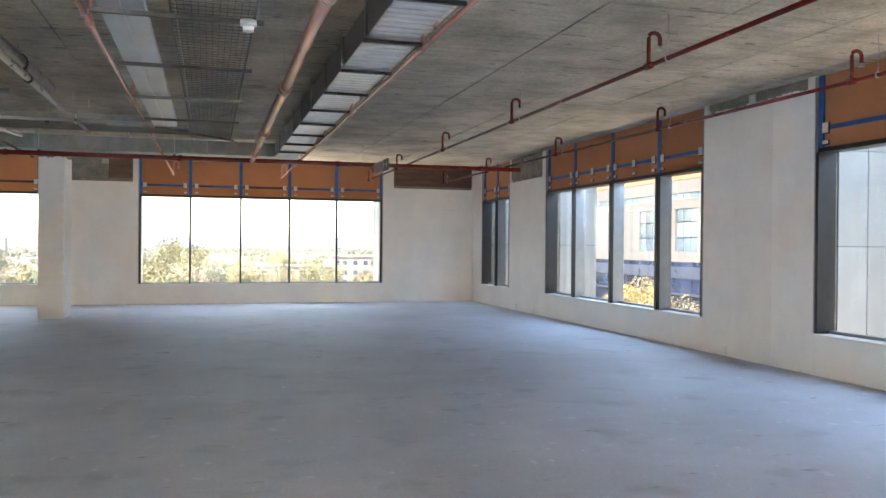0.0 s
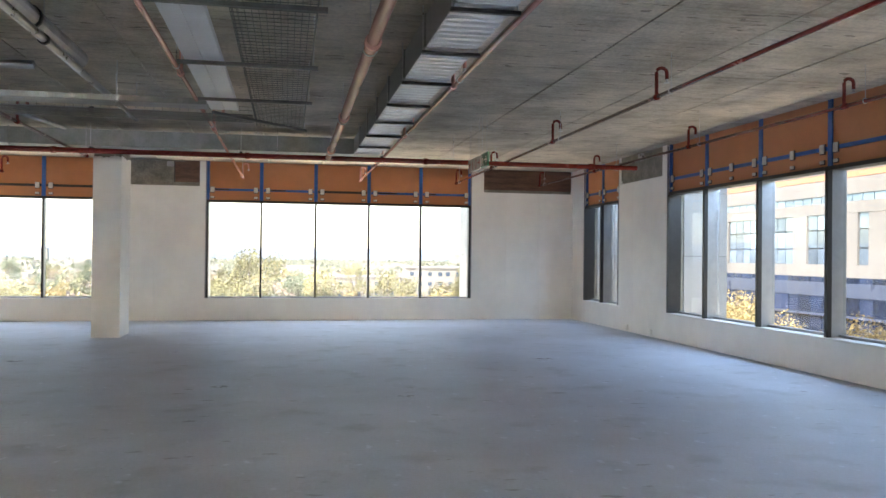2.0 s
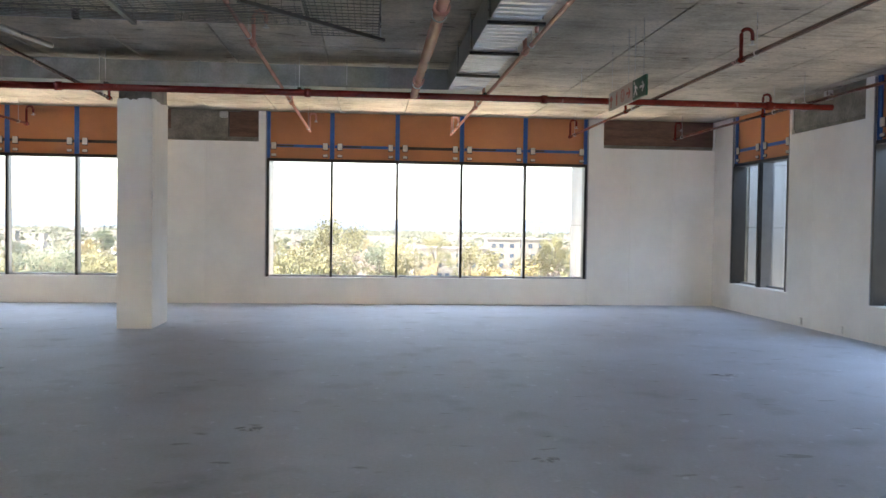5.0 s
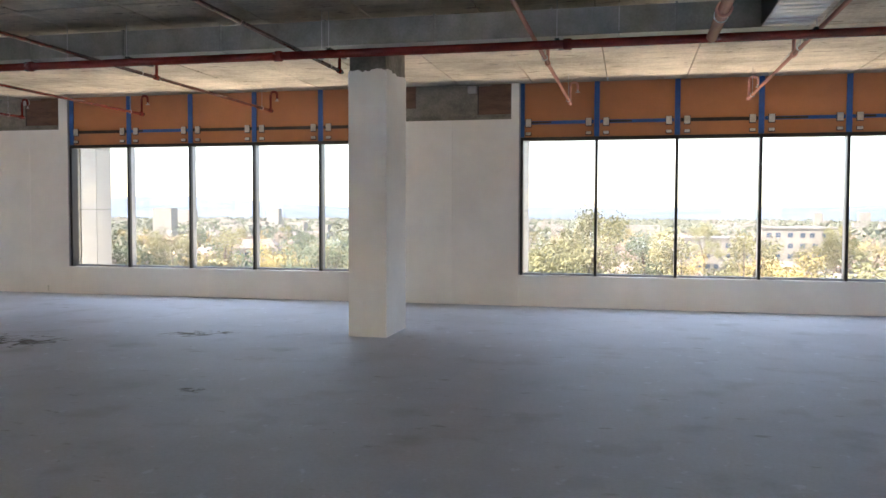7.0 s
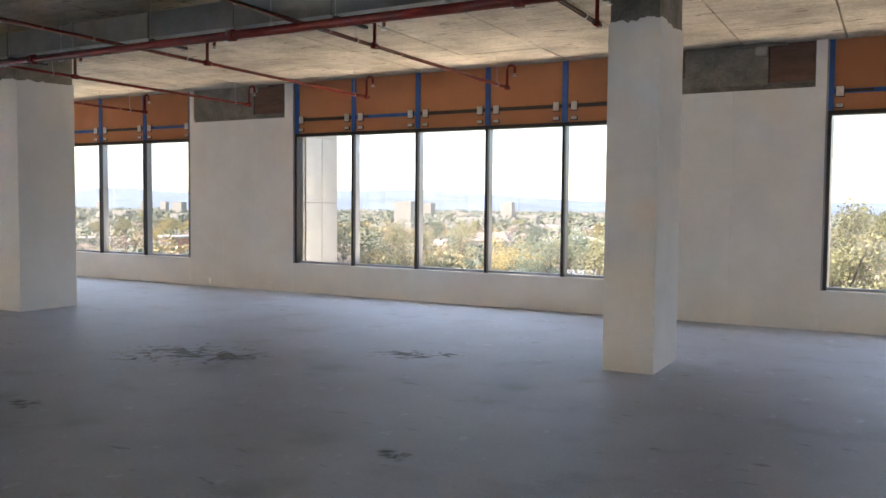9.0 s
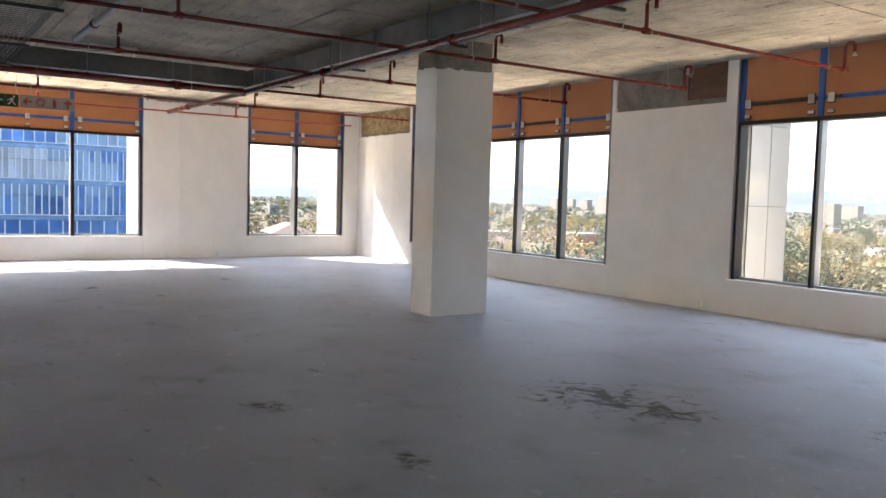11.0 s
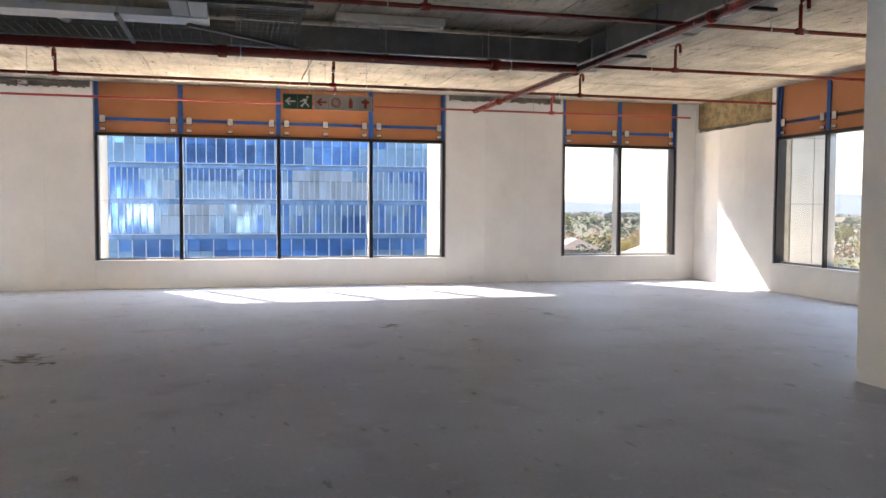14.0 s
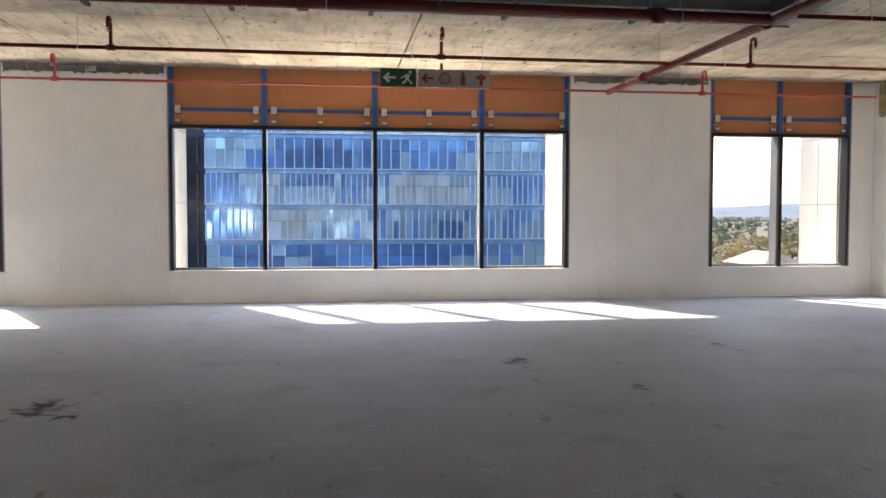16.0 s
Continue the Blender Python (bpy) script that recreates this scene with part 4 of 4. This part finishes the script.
# big trees close below the north front, then gardens beyond
for k, x, y, s in ((4, -5, 122, 1.6), (0, -10, 128, 1.7), (2, 2.5, 125, 1.45), (4, 15, 124, 1.55), (5, 20, 118, 1.65), (0, -6, 95, 1.6), (4, 6, 108, 1.5), (4, 20, 84, 1.35), (5, 34, 100, 1.3), (1, -2, 62, 1.35), (3, 8, 70, 1.6), (5, 12, 60, 1.2), (2, -44, 72, 1.5), (2, -32, 90, 1.3), (6, 31, 44, 1.25), (6, 27, 30, 1.15), (6, 36, 62, 1.28), (6, 34, 24, 1.2), (6, 33, 78, 1.3), (6, 30, 53, 1.1)):
    plant(k, x, y, s * (0.85 if x < 25 else 1.0))
n = 0
while n < 280:
    a = radians(rng.uniform(5, 195))
    R = 75 + 470 * rng.random() ** 1.4
    if a > radians(138):
        R += 110
    x, y = -7 + R * math.cos(a), 15 + R * math.sin(a)
    if (y < 52 and -150 < x < 95) or not free(x, y, 5.5 + R * 0.01):
        continue
    if any(abs(x - h[0]) < 9 and abs(y - h[1]) < 9 for h in HOUSES):
        continue
    plant(rng.choice((0, 0, 1, 2, 3, 3, 4, 4, 5)), x, y, rng.uniform(0.75, 1.3))
    n += 1
for t in kinds:
    for o in (*t.children, t):
        bpy.data.objects.remove(o)

# far woods: uncountable crowns
bm = bmesh.new()
for _ in range(5200):
    a = radians(rng.uniform(0, 200))
    R = rng.uniform(420, 2300)
    x, y = R * math.cos(a), R * math.sin(a)
    c = Vector((x, y, gz(x, y)))
    for _k in range(10):
        p = c + Vector((rng.gauss(0, 4.5), rng.gauss(0, 4.5), rng.uniform(1.5, 9)))
        s = rng.uniform(1.2, 2.9)
        vs = [bm.verts.new(p + Vector((rng.uniform(-1, 1), rng.uniform(-1, 1), rng.uniform(-0.8, 0.8))) * s) for _j in range(4)]
        for f in ((0, 1, 2), (0, 1, 3), (0, 2, 3), (1, 2, 3)):
            bm.faces.new([vs[i] for i in f])
woods = part("far_woods", bm, M_FARLEAF)
tagged(woods, "hazy tree cover of the distant suburbs", "woods", kind="stuff")

# garden tree cover between the houses
for k, mt in enumerate(M_HAZE):
    bm = bmesh.new()
    for _ in range(260):
        a = radians(rng.uniform(8, 192))
        R = rng.uniform(105, 470)
        x, y = -7 + R * math.cos(a), 15 + R * math.sin(a)
        if (y < 60 and -160 < x < 140) or any(abs(x - h[0]) < 10 and abs(y - h[1]) < 9 for h in HOUSES):
            continue
        if a > radians(140) and R < 190:
            continue
        c = Vector((x, y, gz(x, y)))
        hh, ww = rng.uniform(4.5, 10.5), rng.uniform(2.2, 4.6)
        lobes = [Vector((rng.gauss(0, ww * 0.5), rng.gauss(0, ww * 0.5), hh * rng.uniform(0.35, 0.9))) for _l in range(7)]
        for lo_ in lobes:
            for _q in range(26):
                p = c + lo_ + Vector((rng.gauss(0, 1), rng.gauss(0, 1), rng.gauss(0, 0.8))) * 0.9
                u = Vector((rng.gauss(0, 1), rng.gauss(0, 1), rng.gauss(0, 1))).normalized()
                v = u.orthogonal().normalized()
                w_ = rng.uniform(0.22, 0.5)
                bm.faces.new([bm.verts.new(p + u * w_ * a_ + v * w_ * b_) for a_, b_ in ((-1, 0), (0, -0.7), (1, 0), (0, 0.7))])
    cover = part("garden_woods", bm, mt)
    tagged(cover, "mixed autumn garden foliage between the houses", "woods", kind="stuff")

# far town
bm = bmesh.new()
for _ in range(420):
    a = radians(rng.uniform(20, 200))
    R = rng.uniform(450, 1900)
    x, y = R * math.cos(a), R * math.sin(a)
    s, h = rng.uniform(5, 13), rng.uniform(5, 10) + (rng.random() < 0.06) * 14
    box(bm, (x - s, y - s * 0.6, gz(x, y) - 1), (x + s, y + s * 0.6, gz(x, y) + h))
town = part("far_town", bm, M_HOUSE)
tagged(town, "pale distant town buildings among trees", "town", kind="stuff")


def house(x, y, a, L, D, H, flat, seed):
    r = random.Random(seed)
    h = empty("house", "pale rendered suburban house with flat roof" if flat else "pale suburban house with pitched roof", "house", "houses below")
    part("wall", boxes(((-L, -D, -2), (L, D, H))), M_BRICKRED if r.random() < 0.12 else M_HOUSE, h)
    if flat:
        part("roof", boxes(((-L - 0.4, -D - 0.4, H), (L + 0.4, D + 0.4, H + 0.5))), M_OFFWHITE, h)
    else:
        bm = bmesh.new()
        v = [bm.verts.new(p) for p in ((-L - 0.6, -D - 0.6, H), (L + 0.6, -D - 0.6, H), (L + 0.6, D + 0.6, H), (-L - 0.6, D + 0.6, H), (-L * 0.6, 0, H + 2.4), (L * 0.6, 0, H + 2.4))]
        for f in ((0, 1, 5, 4), (2, 3, 4, 5), (1, 2, 5), (3, 0, 4), (3, 2, 1, 0)):
            bm.faces.new([v[i] for i in f])
        part("roof", bm, M_ROOF, h)
    for zz in [1.0 + 3 * k for k in range(max(1, int(H / 3)))]:
        u = -L + 1.2
        while u < L - 1.8:
            for sg in (-1, 1):
                part("window", boxes(((u, sg * D, zz), (u + 1.3, sg * (D + 0.06), zz + 1.3))), M_FARGLASS, h)
            u += r.choice((2.4, 3.2) if L < 15 else (3.5, 5.2, 7.5))
    h.matrix_basis = pose(x, y, gz(x, y), 0, 0, a)


for i, (x, y) in enumerate(HOUSES):
    r = random.Random(i)
    house(x, y, r.uniform(-25, 25), r.uniform(5, 11), r.uniform(4, 7), r.choice((3.2, 4, 6.4)), r.random() < 0.4, i)
house(70, 200, -12, 15, 8, 11.5, True, 101)
house(24, 258, 8, 11, 7, 9.4, True, 102)
house(47, 262, -4, 10, 8, 12.4, True, 105)
house(36, 160, 2, 14, 14, 4.6, True, 106)
house(2, 150, 10, 12, 8, 5, False, 107)
house(-30, 175, -6, 11, 7, 6.5, True, 108)
house(47, 86, -8, 12, 7, 6.5, True, 103)
house(-36, 120, 5, 13, 6, 6.2, True, 104)


def slab_office(name, label, x0, y0, x1, y1, top, band, glass, fin, floor_h, fin_step, face, share_=0.32):
    """A tower of bands, glass and fins; face 'x' looks along x, its street front at x0."""
    b = empty(name, label, "office building")
    part("core", boxes(((x0 + 0.4 * face, y0, gz(x0, y0) - 3), (x1, y1, top))), M_JOINT, b)
    z = GZ + 0.5
    while z < top - 1:
        part("spandrel_band", boxes(((x0 - 0.25 * face, y0 - 0.3, z), (x0 + 0.39 * face, y1 + 0.3, z + floor_h * share_))), band, b)
        g = bmesh.new()
        y = y0
        while y < y1 - 0.1:
            ye = min(y + fin_step, y1)
            jit = 0.02 * ((int(y * 7) + int(z * 3)) % 3)
            box(g, (x0 + (0.06 + jit) * face, y + 0.03, z + floor_h * share_ + 0.02), (x0 + 0.37 * face, ye - 0.03, z + floor_h - 0.02))
            y = ye
        gl = part("glazing", g, glass, b)
        gl["kind"] = "stuff"
        if fin:
            fb = bmesh.new()
            y = y0
            while y < y1:
                box(fb, (x0 - 0.35 * face, y - 0.05, z + floor_h * (share_ + 0.03)), (x0 + 0.03 * face, y + 0.05, z + floor_h * 0.98))
                y += fin_step
            fo = part("fins", fb, fin, b)
            fo["kind"] = "stuff"
        z += floor_h
    part("roof", boxes(((x0, y0, top + 0.004), (x1, y1, top + 1.2))), band, b)


def glass_tower(x, y0, y1, top):
    """Curtain wall of single panes, some toned as pale reflections, each set slightly out of true, with fins by
    storey.
    """
    b = empty("glass_office", "blue curtain-wall office block with vertical fins and pale reflections", "office building")
    part("core", boxes(((x - 30, y0, GZ - 3), (x - 0.4, y1, top))), M_JOINT, b)
    r = random.Random(77)
    fh, k, z = 3.85, 0, GZ + 0.35
    while z < top - 1:
        step = (1.4, 0.72, 1.4, 0.72, 0.6, 1.05)[k % 6]
        panes = {"deep": bmesh.new(), "sky": bmesh.new(), "reflection": bmesh.new()}
        fins = bmesh.new()
        y = y0
        while y < y1 - 0.2:
            ye = min(y + step, y1)
            for h0, h1 in ((0.62, 2.55), (2.6, 3.82)):
                # noise picks which panes carry a painted sky or pale reflection
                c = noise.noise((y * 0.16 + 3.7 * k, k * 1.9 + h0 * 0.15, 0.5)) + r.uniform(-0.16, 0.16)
                kind = "reflection" if c > 0.36 and k % 4 != 1 else "sky" if c > 0.0 else "deep"
                box_v = box(panes[kind], (x - 0.3, y + 0.03, z + h0), (x, ye - 0.03, z + h1))
                ta, tb = r.gauss(0, 0.010), r.gauss(0, 0.010)
                for v in box_v:
                    v.co.x += ta * (v.co.y - y) + tb * (v.co.z - z - h0)
            if k % 5 != 2 or r.random() < 0.85:
                box(fins, (x + 0.02, y - 0.05, z + 0.6), (x + 0.3, y + 0.05, z + 3.8))
            y = ye
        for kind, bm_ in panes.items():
            o = part("glazing", bm_, {"deep": M_BLUEGLASS, "sky": M_SKYGLASS, "reflection": M_REFLECT}[kind], b)
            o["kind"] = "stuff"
        o = part("fins", fins, M_BLUEFIN, b)
        o["kind"] = "stuff"
        part("spandrel_band", boxes(((x - 0.35, y0, z), (x + 0.08, y1, z + 0.5))), M_BLUEBAND, b)
        part("ledge", boxes(((x - 0.3, y0 - 0.1, z + 0.51), (x + 0.42, y1 + 0.1, z + 0.6))), M_BLUEFIN, b)
        z += fh
        k += 1
    part("roof", boxes(((x - 30, y0, top + 0.004), (x, y1, top + 1.2))), M_BLUEBAND, b)


glass_tower(-100, -1, 41, 50)
slab_office("slatted_office", "dark glass office block with pale vertical slats", -107, -90, -140, -2.2, 50, M_NAVY, M_NAVY, M_OFFWHITE, 3.9, 1.3, -1, 0.2)
def banded_office(x, y0, y1):
    """Pale bands with window strips of differing height, one orange stripe; street front at x."""
    b = empty("white_office", "pale banded office block with ribbon windows and an orange stripe", "office building")
    part("core", boxes(((x + 0.5, y0, GZ - 3), (x + 26, y1, 24))), M_JOINT, b)
    r = random.Random(5)
    for z0, z1 in ((GZ, -2.8), (-2.6, 1.1), (6.0, 7.1), (7.8, 9.3), (9.95, 12.6), (13.9, 17.0), (18.4, 21.2), (22.4, 24.5)):
        part("band", boxes(((x, y0 - 0.2, z0), (x + 0.49, y1 + 0.2, z1))), M_PANEL, b)
    part("stripe", boxes(((x - 0.03, y0, 9.34), (x + 0.49, y1, 9.9))), M_ORANGE, b, "orange painted stripe")
    for z0, z1 in ((1.12, 5.98), (7.12, 7.78), (12.62, 13.88), (17.02, 18.38), (21.22, 22.38)):
        g, w_ = bmesh.new(), bmesh.new()
        y = y0
        while y < y1 - 1:
            ye = y + 1.5
            if z1 - z0 > 3 and r.random() < 0.42:
                box(w_, (x + 0.02, y, z0), (x + 0.45, ye + 0.8, z1))
                ye += 0.8
            else:
                for a_, c_ in ((z0, z1),) if z1 - z0 < 3 else ((z0, z0 + 1.5), (z0 + 1.62, z0 + 3.3), (z0 + 3.42, z1)):
                    box(g, (x + 0.2, y + 0.05, a_), (x + 0.48, ye - 0.05, c_))
            y = ye
        o = part("glazing", g, M_PALEGLASS, b)
        o["kind"] = "stuff"
        if z1 - z0 > 3:
            o = part("wall_panels", w_, M_PANEL, b)
            o["kind"] = "stuff"
        else:
            w_.free()
    part("roof", boxes(((x, y0, 24.504), (x + 26, y1, 25))), M_PANEL, b)


banded_office(52, 20, 125)
slab_office("glass_podium", "low navy glass podium in front of the white block", 46, 22, 51.5, 120, -1.6, M_PODIUM, M_NAVY, None, 3.4, 1.6, 1, 0.06)
slab_office("white_office", "tall white office block with ribbon windows", 66, -60, 90, 16, 26, M_OFFWHITE, M_PALEGLASS, None, 3.7, 2.2, 1, 0.4)
